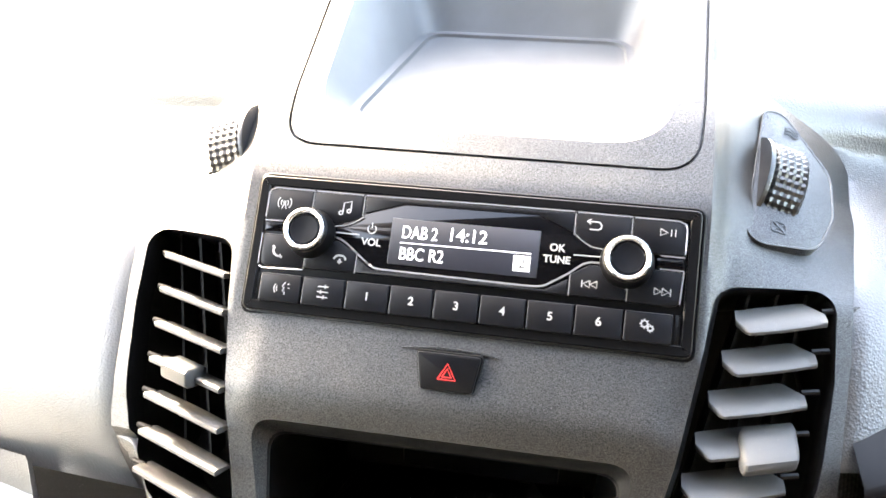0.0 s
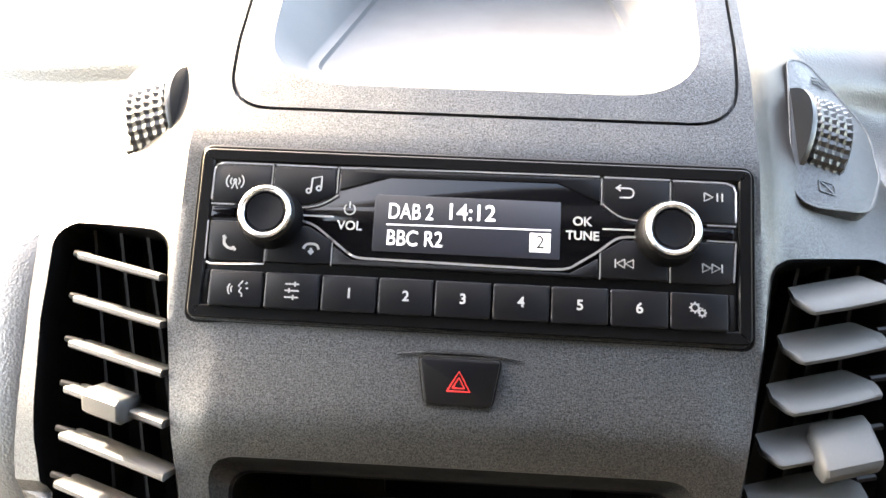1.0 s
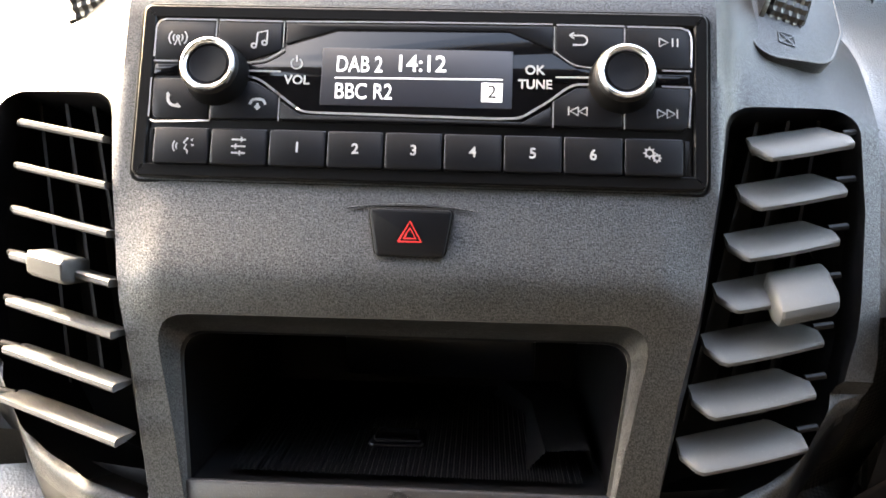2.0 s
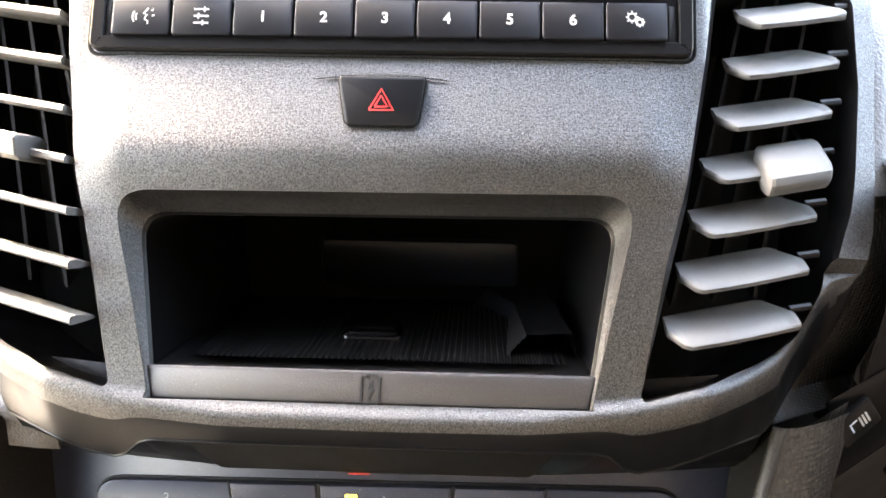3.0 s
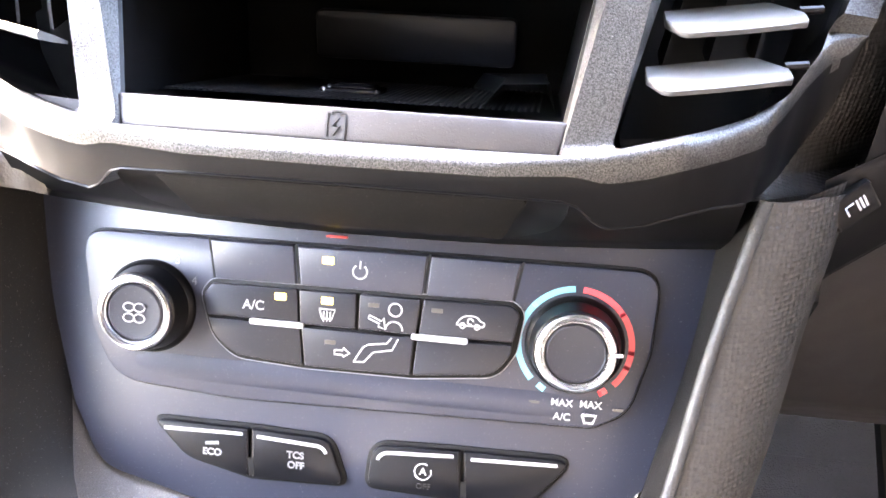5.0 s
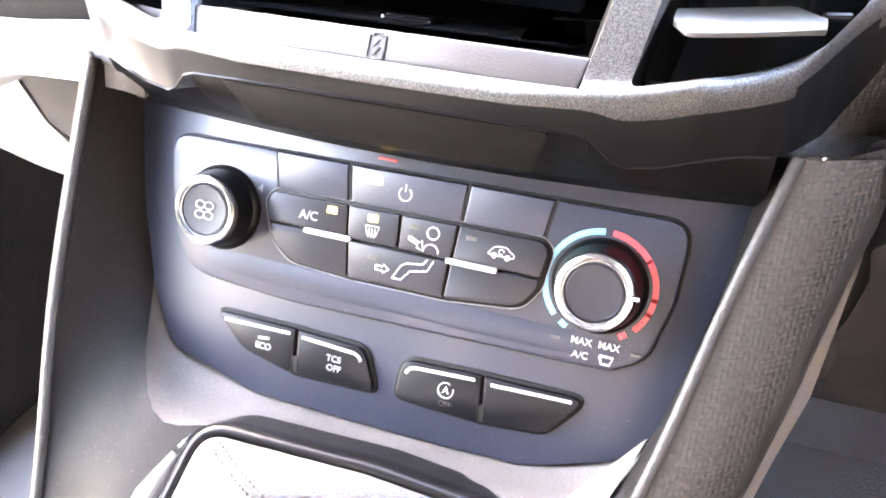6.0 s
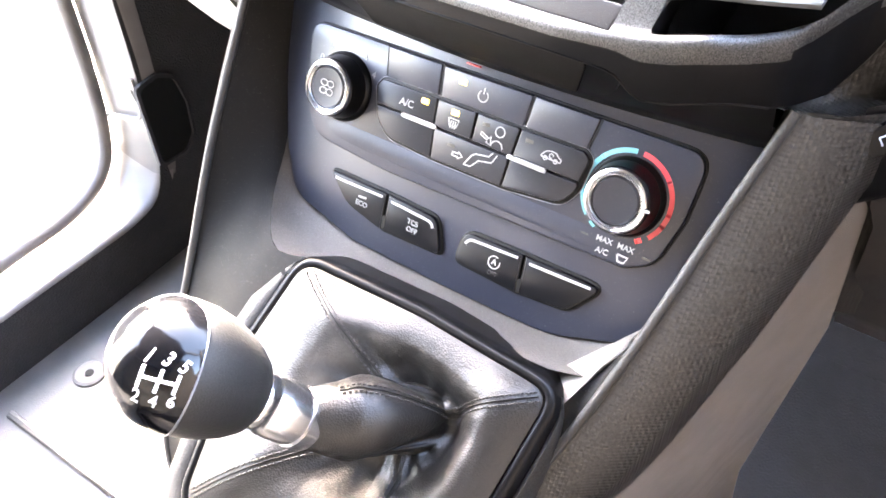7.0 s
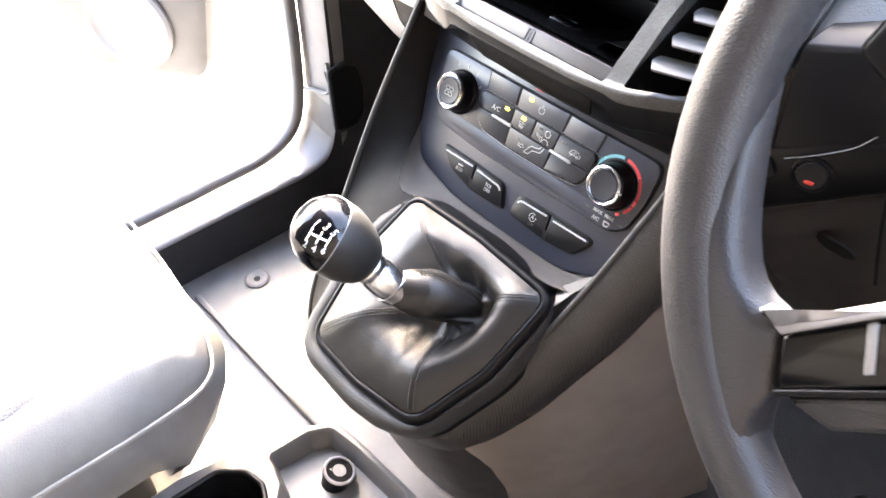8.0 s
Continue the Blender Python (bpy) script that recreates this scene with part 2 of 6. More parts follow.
def loft(bm, rows, closed=False):
    vs = [[bm.verts.new(p) for p in r] for r in rows]
    for a, b in zip(vs, vs[1:]):
        for i in range(len(a) - (0 if closed else 1)):
            j = (i + 1) % len(a)
            bm.faces.new((a[i], a[j], b[j], b[i]))
    return bm


def smooth_line(pts, n):
    """Catmull-Rom curve through points of any dimension, n samples."""
    P = [np.array(p, float) for p in pts]
    P = [2 * P[0] - P[1]] + P + [2 * P[-1] - P[-2]]
    out = []
    for k in range(n):
        s = k / (n - 1) * (len(P) - 3)
        i = min(int(s), len(P) - 4)
        t = s - i
        a, b, c, d = P[i:i + 4]
        out.append(tuple(0.5 * (2 * b + (c - a) * t + (2 * a - 5 * b + 4 * c - d) * t * t + (3 * b - a - 3 * c + d) * t ** 3)))
    return out


def write(name, words, size, x, y, z, mat, parent, s=0.001, align="CENTER", bold=0.0, turn=0.0, wide=1.0, span=0.0):
    """Lettering in the built-in font, lying on the local xy plane; span: its width."""
    cu = bpy.data.curves.new(name, "FONT")
    cu.body, cu.size, cu.align_x, cu.align_y = words, size, align, "CENTER"
    cu.offset, cu.extrude = bold, 0.1
    tmp = bpy.data.objects.new(name, cu)
    scene.collection.objects.link(tmp)
    bpy.context.view_layer.update()
    me = bpy.data.meshes.new_from_object(tmp.evaluated_get(bpy.context.evaluated_depsgraph_get()))
    bpy.data.objects.remove(tmp)
    bpy.data.curves.remove(cu)
    if span:
        xs = [v.co.x for v in me.vertices]
        wide = span / (max(xs) - min(xs))
    me.transform(Matrix.Scale(s, 4) @ Matrix.Translation((x, y, z)) @ Matrix.Rotation(radians(turn), 4, "Z") @ Matrix.Diagonal((wide, 1, 1, 1)))
    me.materials.clear()
    me.materials.append(mat)
    ob = new(name, me)
    ob.parent = parent
    return ob


def cut(ob, cutters):
    """Subtract cutter objects from ob for good."""
    for c in cutters:
        md = ob.modifiers.new("cut", "BOOLEAN")
        md.operation, md.solver, md.object, md.material_mode = "DIFFERENCE", "EXACT", c, "TRANSFER"
        bpy.context.view_layer.update()
        me = bpy.data.meshes.new_from_object(ob.evaluated_get(bpy.context.evaluated_depsgraph_get()))
        ob.modifiers.clear()
        old = ob.data
        ob.data = me
        bpy.data.meshes.remove(old)
    for c in cutters:
        me = c.data
        bpy.data.objects.remove(c)
        bpy.data.meshes.remove(me)
    ob.data.set_sharp_from_angle(angle=radians(35))


def strokes(name, lines, w, z, mat, parent):
    """A printed symbol made of raised lines."""
    bm = bmesh.new()
    for l in lines:
        ribbon(bm, l, w, z - 0.05, z + 0.12)
    return part(name, bm, mat, parent, s=0.001)


FACE = axes((0, 0.397, 0.637), 39)
LOWER = axes((0, 0.356, 0.4905), 28)
GEAR = axes((0, 0.235, 0.380), 55)


# ---- dashboard ----
def lerp_table(x, table):
    if x <= table[0][0]:
        return table[0][1]
    for (a, fa), (b, fb) in zip(table, table[1:]):
        if x <= b:
            t = (x - a) / (b - a)
            return fa + (fb - fa) * t
    return table[-1][1]


WIDTH = [(-124, 118), (-111, 121.6), (-106, 127), (-98.8, 134), (-88, 140), (-79.5, 145), (-60, 150), (-48, 153), (9, 157), (30, 157), (60, 163), (75, 168), (92, 171), (108, 171.5), (115, 169), (120, 164), (124, 156), (127, 146), (130, 134), (133, 122), (137, 111), (142, 103), (150, 99), (260, 99)]
RIDGE = [(-127, -6), (-104, -6), (-95, -5.4), (-60, -1), (-46, 1.0), (-39, 3.4), (-34, 4.8), (-30, 5.0), (-26, 4.5), (-8, 1.6), (0, 0.4), (10, 0)]
# rolled lip along the bottom and round the outer side of the vents: its crest and its lower edge, by distance from the middle
CREST = [(0, -109.2), (45, -108.7), (76, -105), (88, -102.2), (100, -98.6), (111, -94), (122, -87.5), (128, -79), (134, -69), (140, -62.5), (150, -60)]
HEM = [(0, -116.6), (66, -116.6), (70, -117.4), (76, -121.4), (80, -122.4), (90, -120.6), (100, -117), (110, -113.4), (121, -110.4), (127, -106), (134, -98.8), (140, -88), (145, -79.5), (150, -60)]
ROLL = [(-30, -34), (-22, -24), (-18, -19.5), (-14, -15.2), (-10, -11.2), (-7, -8.3), (-4.5, -6.2), (-2.4, -4.8), (0, -4.0), (1.4, -4.3), (2.6, -5.0), (3.6, -6), (4.6, -6.2)]


def bend(v):
    """The face rolls back softly above the radio."""
    if v < 58:
        return 0.0
    if v < 64:
        return 0.02 * (v - 58) ** 2
    if v < 95:
        return 0.72 + 0.24 * (v - 64)
    if v < 105:
        return 8.16 + 0.24 * (v - 95) + 0.0092 * (v - 95) ** 2
    return 0.424 * (v - 78)


def pod_n(u, v):
    a = max(0.0, abs(u) - 98)
    side = -0.28 * a - 0.0117 * a * max(0.0, min(v, 92) - 30)
    if a:
        side -= min(a, 7) * 0.5 * max(0.0, min(1.0, (v + 112) / 24))
    face = lerp_table(v, RIDGE) * (1 if v < -60 else max(0.25, 1 - max(0, abs(u) - 80) / 20))
    if v < -58:
        d = v - lerp_table(abs(u), CREST)
        k = max(0.0, min(1.0, (d - 4.6) / 8))
        face = lerp_table(d, ROLL) * (1 - k) + face * k
    return side + face - bend(v)


dashboard = thing("dashboard", "black grained plastic van dashboard with a raised centre pod", "dashboard")


def dash_pod():
    vs = list(range(-60, 74, 4)) + [76, 78, 80, 84, 90, 96, 102, 108, 113, 118, 122, 124, 126, 128, 130, 132, 134, 137, 140, 143, 147, 152, 165, 185, 205, 230, 260]
    cs = [k / 60 for k in range(-60, 61)]
    bm = bmesh.new()

    def across(c, w):
        """Columns keep one line on the shoulder of the pod."""
        a, s = abs(c), (1 if c > 0 else -1)
        return s * (98 * a / 0.62 if a <= 0.62 else 98 + (w - 98) * (a - 0.62) / 0.38)

    front = []
    for k in [0, 0.08, 0.16, 0.24, 0.33, 0.43, 0.54, 0.65, 0.76, 0.86, 0.94, 1.0]:
        row = []
        for c in cs:
            u = across(c, lerp_table(-60, WIDTH))
            hem, crest = lerp_table(abs(u), HEM), lerp_table(abs(u), CREST)
            v = hem + (crest - 0.2 - hem) * k
            row.append((u, v, pod_n(u, v)))
        front.append(row)
    for k in [0.03, 0.06, 0.09, 0.12, 0.2, 0.32, 0.48, 0.64, 0.82]:
        row = []
        for c in cs:
            u = across(c, lerp_table(-60, WIDTH))
            crest = lerp_table(abs(u), CREST)
            v = crest + (-60 - crest) * k
            row.append((u, v, pod_n(u, v)))
        front.append(row)
    for v in vs:
        front.append([(across(c, lerp_table(v, WIDTH)), v, pod_n(across(c, lerp_table(v, WIDTH)), v)) for c in cs])
    loft(bm, front)
    edges = [e for e in bm.edges if e.is_boundary]
    r = bmesh.ops.extrude_edge_only(bm, edges=edges)
    skirt = [v for v in r["geom"] if isinstance(v, bmesh.types.BMVert)]
    for v in skirt:
        v.co.z = -190
        v.co.y = v.co.y * 0.9 + 40
    bmesh.ops.contextual_create(bm, geom=[e for e in bm.edges if e.is_boundary])
    ob = part("centre_pod", bm, FASCIA, dashboard, "grained black plastic centre pod", s=0.001)
    ob.matrix_basis = FACE
    cutters = []

    def cutter(loops, m=FACE, mat=FASCIA):
        c = part("cutter", rings(bmesh.new(), loops), mat, s=0.001)
        c.matrix_basis = m
        cutters.append(c)

    # storage pocket, running forwards and slightly down; its shade is painted with BLACK walls
    dy, dz = 0.309, -0.951
    outer = rounded([(-80, -43), (77.5, -42), (66.8, -104.6, 0.5), (-69.3, -104.6, 0.5)], 10, 6)
    ledge = rounded([(-74.5, -47.5), (73, -46.5), (63.9, -104.2, 0.5), (-65.9, -104.2, 0.5)], 8, 6)
    inner = rounded([(-73.5, -48.2), (72, -47.2), (64.5, -94, 1), (-66.5, -94.5, 1)], 8, 6)
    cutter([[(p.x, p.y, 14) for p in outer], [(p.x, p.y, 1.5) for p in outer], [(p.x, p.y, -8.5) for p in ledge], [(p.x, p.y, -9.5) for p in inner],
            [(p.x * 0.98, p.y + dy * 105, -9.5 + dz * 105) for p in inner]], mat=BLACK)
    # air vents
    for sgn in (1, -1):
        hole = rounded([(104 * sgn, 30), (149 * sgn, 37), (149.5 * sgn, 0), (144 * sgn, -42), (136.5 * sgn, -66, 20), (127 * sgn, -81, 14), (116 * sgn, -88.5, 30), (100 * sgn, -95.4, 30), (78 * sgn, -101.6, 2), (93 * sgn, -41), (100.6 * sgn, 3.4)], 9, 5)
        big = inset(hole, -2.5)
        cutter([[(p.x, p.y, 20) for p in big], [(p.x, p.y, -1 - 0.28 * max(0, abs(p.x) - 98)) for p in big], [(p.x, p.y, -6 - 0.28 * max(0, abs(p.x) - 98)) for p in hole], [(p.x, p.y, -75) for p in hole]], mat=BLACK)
    # open tray on the top, tapering to its floor
    top = axes((0, 0.446, 0.698), 62)
    mouth = rounded([(-76.4, 8.5), (81.5, 8.5), (84, 172), (-78, 172)], 30, 8)
    soft = rounded([(-72.5, 12), (78, 12), (80, 169), (-75, 169)], 27, 8)
    low = rounded([(-66, 17), (70, 17), (62, 128), (-52, 128)], 16, 8)
    base = lambda p, h: (p.x, p.y, h - 9.5 - (p.y - 22) * 0.402)
    cutter([[(p.x, p.y, 30) for p in mouth], [(p.x, p.y, 0.5) for p in mouth], [(p.x, p.y, -3) for p in soft], [base(p, 3.2) for p in low], [base(p, 2.4) for p in inset(low, 1.0)],
            [base(p, 2.2) for p in inset(low, 4.4)], [base(p, 0.4) for p in inset(low, 5.4)], [base(p, 0) for p in inset(low, 7)]], top, LITTRAY)
    # seam round the tray bezel
    seam = rounded([(-87, 76.4, 24), (92, 76.4, 24), (94, 110), (95, 240), (-89, 240), (-88.5, 108)], 13, 7)
    s2 = inset(seam, 1.3)
    cutter([[(p.x, p.y, 12 - bend(p.y)) for p in seam], [(p.x, p.y, -3.4 - bend(p.y)) for p in seam],
            [(p.x, p.y, -3.4 - bend(p.y)) for p in s2], [(p.x, p.y, 12 - bend(p.y)) for p in s2], [(p.x, p.y, 12 - bend(p.y)) for p in seam]])
    c = cutters[-1]
    bmc = bmesh.new()
    bmc.from_mesh(c.data)
    bmesh.ops.delete(bmc, geom=[f for f in bmc.faces if len(f.verts) > 4], context="FACES")
    bmesh.ops.remove_doubles(bmc, verts=bmc.verts, dist=1e-7)
    bmesh.ops.recalc_face_normals(bmc, faces=bmc.faces)
    bmc.to_mesh(c.data)
    bmc.free()
    cut(ob, cutters)
    me = ob.data
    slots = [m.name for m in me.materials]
    # pocket bevel returns to FASCIA; only the deep walls keep the painted shade
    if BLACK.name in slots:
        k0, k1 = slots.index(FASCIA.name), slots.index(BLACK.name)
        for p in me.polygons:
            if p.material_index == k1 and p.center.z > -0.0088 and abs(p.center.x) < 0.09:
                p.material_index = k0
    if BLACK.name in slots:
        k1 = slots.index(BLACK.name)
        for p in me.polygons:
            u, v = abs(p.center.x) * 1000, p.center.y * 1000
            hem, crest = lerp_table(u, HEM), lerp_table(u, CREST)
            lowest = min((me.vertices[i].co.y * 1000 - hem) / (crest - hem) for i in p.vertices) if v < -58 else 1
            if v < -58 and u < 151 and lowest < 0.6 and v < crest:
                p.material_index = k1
    return ob


pod = dash_pod()

bm = bmesh.new()
prism(bm, rounded([(-65.6, -104.1), (63.6, -104.1), (66.3, -94.2), (-68.3, -94.2)], 1.0, 2), -16, -7.4, 0.8)
lip = part("pocket_lip", bm, KNEE, dashboard, "smooth black lip of the storage pocket", s=0.001)
lip.matrix_basis = FACE
bm = bmesh.new()
for l in ([(-3.2, -103.6), (2.2, -103.6), (2.2, -96.4), (0.8, -96.4), (0.8, -95.6), (-1.8, -95.6), (-1.8, -96.4), (-3.2, -96.4), (-3.2, -103.6)], [(0.2, -97.5), (-1.6, -100), (0.6, -100), (-1.2, -102.6)]):
    ribbon(bm, l, 0.7, -7.6, -6.9)
ob = part("charging_mark", bm, DARKINK, dashboard, "moulded battery charging symbol", s=0.001)
ob.matrix_basis = FACE

bm = bmesh.new()
sweep(bm, [(-67.6, -93.5, -9.0)] + [(p.x, p.y, -9.0) for p in rounded([(-67.6, -93.5, 0), (-73.4, -48.2), (71.9, -47.2), (65.6, -93, 0)], 8, 6)], 0.55, 6)
part("pocket_edge", bm, BLACK, dashboard, "thin raised edge round the pocket's mouth", s=0.001).matrix_basis = FACE

# mat, socket and back step inside the pocket
bm = bmesh.new()
for k in range(60):
    x = -56 + k * 1.9
    loft(bm, [[(x, 0, 0), (x + 0.3, 0, 0.6), (x + 1.0, 0, 0.6), (x + 1.3, 0, 0), (x + 1.9, 0, 0)], [(x, 78, 0), (x + 0.3, 78, 0.6), (x + 1.0, 78, 0.6), (x + 1.3, 78, 0), (x + 1.9, 78, 0)]])
pocket_floor = part("ribbed_mat", bm, BLACK, dashboard, "ribbed black mat in the pocket", s=0.001)
pocket_floor.matrix_basis = pose(0, 0.349, 0.5585, -21, 0, 0)
bm = bmesh.new()
prism(bm, rounded(rect(-14, 6, 22, 38), 3), 0.4, 1.8, 0.6)
frame_ring(bm, rounded(rect(-12, 4, 24, 36), 2), 1.5, 1.6, 2.6, 0.4)
ob = part("charging_socket", bm, GLOSS, dashboard, "small black socket cover", s=0.001)
ob.matrix_basis = pose(0, 0.349, 0.5585, -21, 0, 0)
bm = bmesh.new()
prism(bm, rounded(rect(-30, 46, 1, 19), 3), 0, 4, 1)
ob = part("back_panel", bm, BUTTON, dashboard, "smooth panel at the back of the pocket", s=0.001)
ob.matrix_basis = axes((0, 0.428, 0.537), 10)
bm = bmesh.new()
loft(bm, [[(40, 8, 0), (46, 8, 7), (60, 8, 8), (62, 8, 0)], [(42, 60, 0), (44, 60, 6), (58, 60, 7), (60, 60, 0)], [(30, 84, 0), (34, 84, 6), (58, 84, 7), (60, 84, 0)]])
ob = part("corner_step", bm, BLACK, dashboard, s=0.001)
ob.matrix_basis = pose(0, 0.349, 0.5585, -21, 0, 0)


def pod_edge(sgn, v):
    w = lerp_table(v, WIDTH)
    return FACE @ Vector((sgn * w * 0.001, v * 0.001, pod_n(w, v) * 0.001))


def side_pad(sgn, xs, name, label):
    """Dash pad beside the pod: sections that start under the pod's edge, roll outwards and run flat to the windscreen."""
    rows = []
    low = [-124, -116, -112, -109, -95, -80, -60, -40, -20, 0, 20, 40, 60, 80, 95]
    high = [102, 108, 113, 118, 122, 124, 126, 128, 130, 132, 134, 137, 140, 143, 147, 152, 165]

    def skin(x, drop, back, v):
        p = pod_edge(sgn, v) - Vector((sgn * 0.001, -0.0045, 0.002))
        k = max(0.0, min(1.0, (v + 110) / 250))
        near = max(0.0, 1 - max(0.0, x - 0.155) / 0.10)
        return Vector((sgn * x + (p.x - sgn * 0.155) * near, p.y + back * (1 - 0.4 * k), p.z - drop))

    far = skin(*xs[-1], 95)
    for x, drop, back in xs:
        row = [tuple(skin(x, drop, back, max(v, -36 + (v + 124) * 0.02) if sgn > 0 else v)) for v in low]
        f = max(0.0, (x - 0.155) / (xs[-1][0] - 0.155))
        edge95 = pod_edge(sgn, 95)
        for v in high:
            t = (v - 95) / 70
            s_ = pod_edge(sgn, v) + Vector((0, 0.002, -0.002)) - Vector((0, 0, 0.004 if x < 0.153 else 0))
            out = far.lerp(Vector((far.x, 0.70, 0.655)), t)
            ruled = Vector((s_.x + (out.x - s_.x) * f, s_.y + (out.y - s_.y) * f ** 0.6, s_.z + (out.z - s_.z) * f ** 0.35))
            start = Vector(row[14]) - Vector((edge95.x + (far.x - edge95.x) * f, edge95.y + (far.y - edge95.y) * f ** 0.6, edge95.z + (far.z - edge95.z) * f ** 0.35))
            row.append(tuple(ruled + start * (1 - t) ** 2))
        x_end = sgn * (0.102 + (xs[-1][0] - 0.102) * f)
        y_end = 0.780 - 0.06 * max(0.0, f - 0.45) / 0.55
        z_end = lerp_table(f, [(0, 0.706), (0.1, 0.692), (0.25, 0.680), (0.5, 0.668), (1, 0.650)])
        m_ = Vector(row[-1]).lerp(Vector((x_end, y_end, z_end)), 0.5) + Vector((0, 0, 0.002))
        row += [tuple(m_), (x_end, y_end - 0.004, z_end), (x_end, y_end, z_end - 0.002), (x_end, y_end + 0.001, z_end - 0.03)]
        r0 = row[0]
        hang = 0.03 * max(0.0, min(1.0, (x - 0.19) / 0.05)) if sgn < 0 else 0.0
        rows.append([(r0[0], r0[1] + 0.07, r0[2] - hang - (0.012 if sgn < 0 else -0.004)), (r0[0], r0[1] + 0.004, r0[2] - hang), (r0[0], r0[1] - hang * 0.08, r0[2] - hang * 0.5)] + row)
    bm = loft(bmesh.new(), rows)
    return part(name, bm, LITPAD, dashboard, label, smooth=75)


side_pad(-1, [(0.150, 0.004, 0.004), (0.155, 0.0, 0.0), (0.17, 0.0, 0.002), (0.20, 0.001, 0.006), (0.23, 0.002, 0.011), (0.26, 0.003, 0.016), (0.31, 0.005, 0.025), (0.36, 0.008, 0.035), (0.43, 0.013, 0.047), (0.5, 0.018, 0.06), (0.62, 0.03, 0.09)], "passenger_pad", "black grained dash pad in a sunlit pale colour, passenger side")
side_pad(1, [(0.150, 0.004, 0.004), (0.155, 0.0, 0.0), (0.165, 0.001, 0.003), (0.18, 0.003, 0.01), (0.21, 0.009, 0.028), (0.26, 0.015, 0.05), (0.35, 0.017, 0.06), (0.5, 0.02, 0.08), (0.66, 0.03, 0.1)], "driver_pad", "black grained dash pad on the driver's side")

# flat rear shelf of the dash under the windscreen
bm = bmesh.new()
loft(bm, [[(-0.66, 0.75, 0.61), (-0.2, 0.78, 0.63), (0.2, 0.78, 0.63), (0.66, 0.75, 0.61)], [(-0.66, 0.80, 0.662), (-0.2, 0.81, 0.672), (0.2, 0.81, 0.672), (0.66, 0.80, 0.662)], [(-0.66, 1.0, 0.72), (-0.2, 1.02, 0.735), (0.2, 1.02, 0.735), (0.66, 1.0, 0.72)]])
part("windscreen_shelf", bm, LITPAD, dashboard)

# undercut strip below the pod with its inset panel
bm = bmesh.new()
rows = []
for x in [k / 20 * 0.122 for k in range(-20, 21)]:
    e = (abs(x) / 0.128) ** 2
    rows.append([(x, 0.352 + 0.012 * e, 0.548), (x, 0.3425 + 0.013 * e, 0.541 - 0.003 * e), (x, 0.3425 + 0.013 * e, 0.533 - 0.004 * e), (x, 0.3455 + 0.013 * e, 0.523 - 0.003 * e), (x, 0.3515 + 0.011 * e, 0.512), (x, 0.356 + 0.01 * e, 0.5055), (x, 0.375 + 0.01 * e, 0.500), (x, 0.40, 0.50)])
loft(bm, rows)
part("lower_strip", bm, BLACK, dashboard, "smooth black strip under the pod", smooth=50)
INSET = axes((0, 0.3475, 0.5175), -25)
bm = bmesh.new()
prism(bm, rounded([(-74, 22, 7), (70, 22, 7), (66, 4, 12), (52, -3, 14), (-56, -3, 14), (-71, 4, 12)], 7, 4), -4, 0.6, 0.4)
ob = part("inset_hollow", bm, BLACK, dashboard, "smooth black hollow round the inset", s=0.001)
ob.matrix_basis = INSET
bm = bmesh.new()
prism(bm, rounded([(-59, 21.5), (57, 21.5), (49, -2.2), (-52, -2.2)], 2.5, 3), -2, 2.0, 0.7)
ob = part("inset_panel", bm, CONSOLE_SHADE, dashboard, "grained trapezoid inset under the pod", s=0.001)
ob.matrix_basis = INSET
# thin moulded edge along the lower hem of the pod
bm = bmesh.new()
sweep(bm, [(u, lerp_table(abs(u), HEM) + 0.1, pod_n(u, lerp_table(abs(u), HEM)) + 0.1) for u in [k * 2.0 for k in range(-60, 61)]], 0.5, 6)
part("hem_edge", bm, BLACK, dashboard, "thin moulded edge", s=0.001).matrix_basis = FACE


# ---- radio ----
radio = thing("car_radio", "black single-height car radio with two chrome-ringed knobs", "car radio", FACE)
bm = bmesh.new()
R_OUT = rounded([(-90.5, 1), (93.5, 1), (94, 59.3), (-91, 59.3)], 3, 4)
prism(bm, R_OUT, -8, 1.6, 0.7)
body = part("faceplate", bm, BLACK, radio, "satin black faceplate", s=0.001)
bm = bmesh.new()
frame_ring(bm, R_OUT, 4.4, 1.4, 3.0, 0.5)
part("bezel", bm, BLACK, radio, s=0.001)
bm = bmesh.new()
frame_ring(bm, inset(R_OUT, -2.0), 1.9, -6, 0.4, 0.6)
part("mounting_rim", bm, BLACK, radio, s=0.001)


def key(name, pts, z1, r=0.8, mat=BUTTON, z0=1.4, parent=radio, bev=0.4, label=""):
    return part(name, prism(bmesh.new(), rounded(pts, r, 3), z0, z1, bev), mat, parent, label, s=0.001)


ZB = 3.6
b_ant = key("button", [(-85.8, 40.2, .6), (-66.4, 40.2, .6), (-66.2, 53.6, .6), (-85.8, 53.6, 3)], ZB)
b_note = key("button", [(-65.4, 40.4), (-54, 40.4), (-44, 44), (-44, 53.4), (-65.4, 53.6)], ZB)
b_phone = key("button", [(-85.2, 20, 3), (-66.5, 20.3), (-66.6, 33.8), (-85.6, 33.8)], ZB)
b_hang = key("button", [(-65.7, 20.4), (-43.8, 20.8), (-43.9, 28.6), (-52, 33.2), (-65.8, 33.6)], ZB)
b_back = key("button", [(45.2, 44.8), (52, 41), (66.6, 40.6), (67, 54), (45.2, 54.3)], ZB)
b_play = key("button", [(67.8, 40.4), (88, 40.2), (88.2, 53.8, 3), (67.8, 54)], ZB)
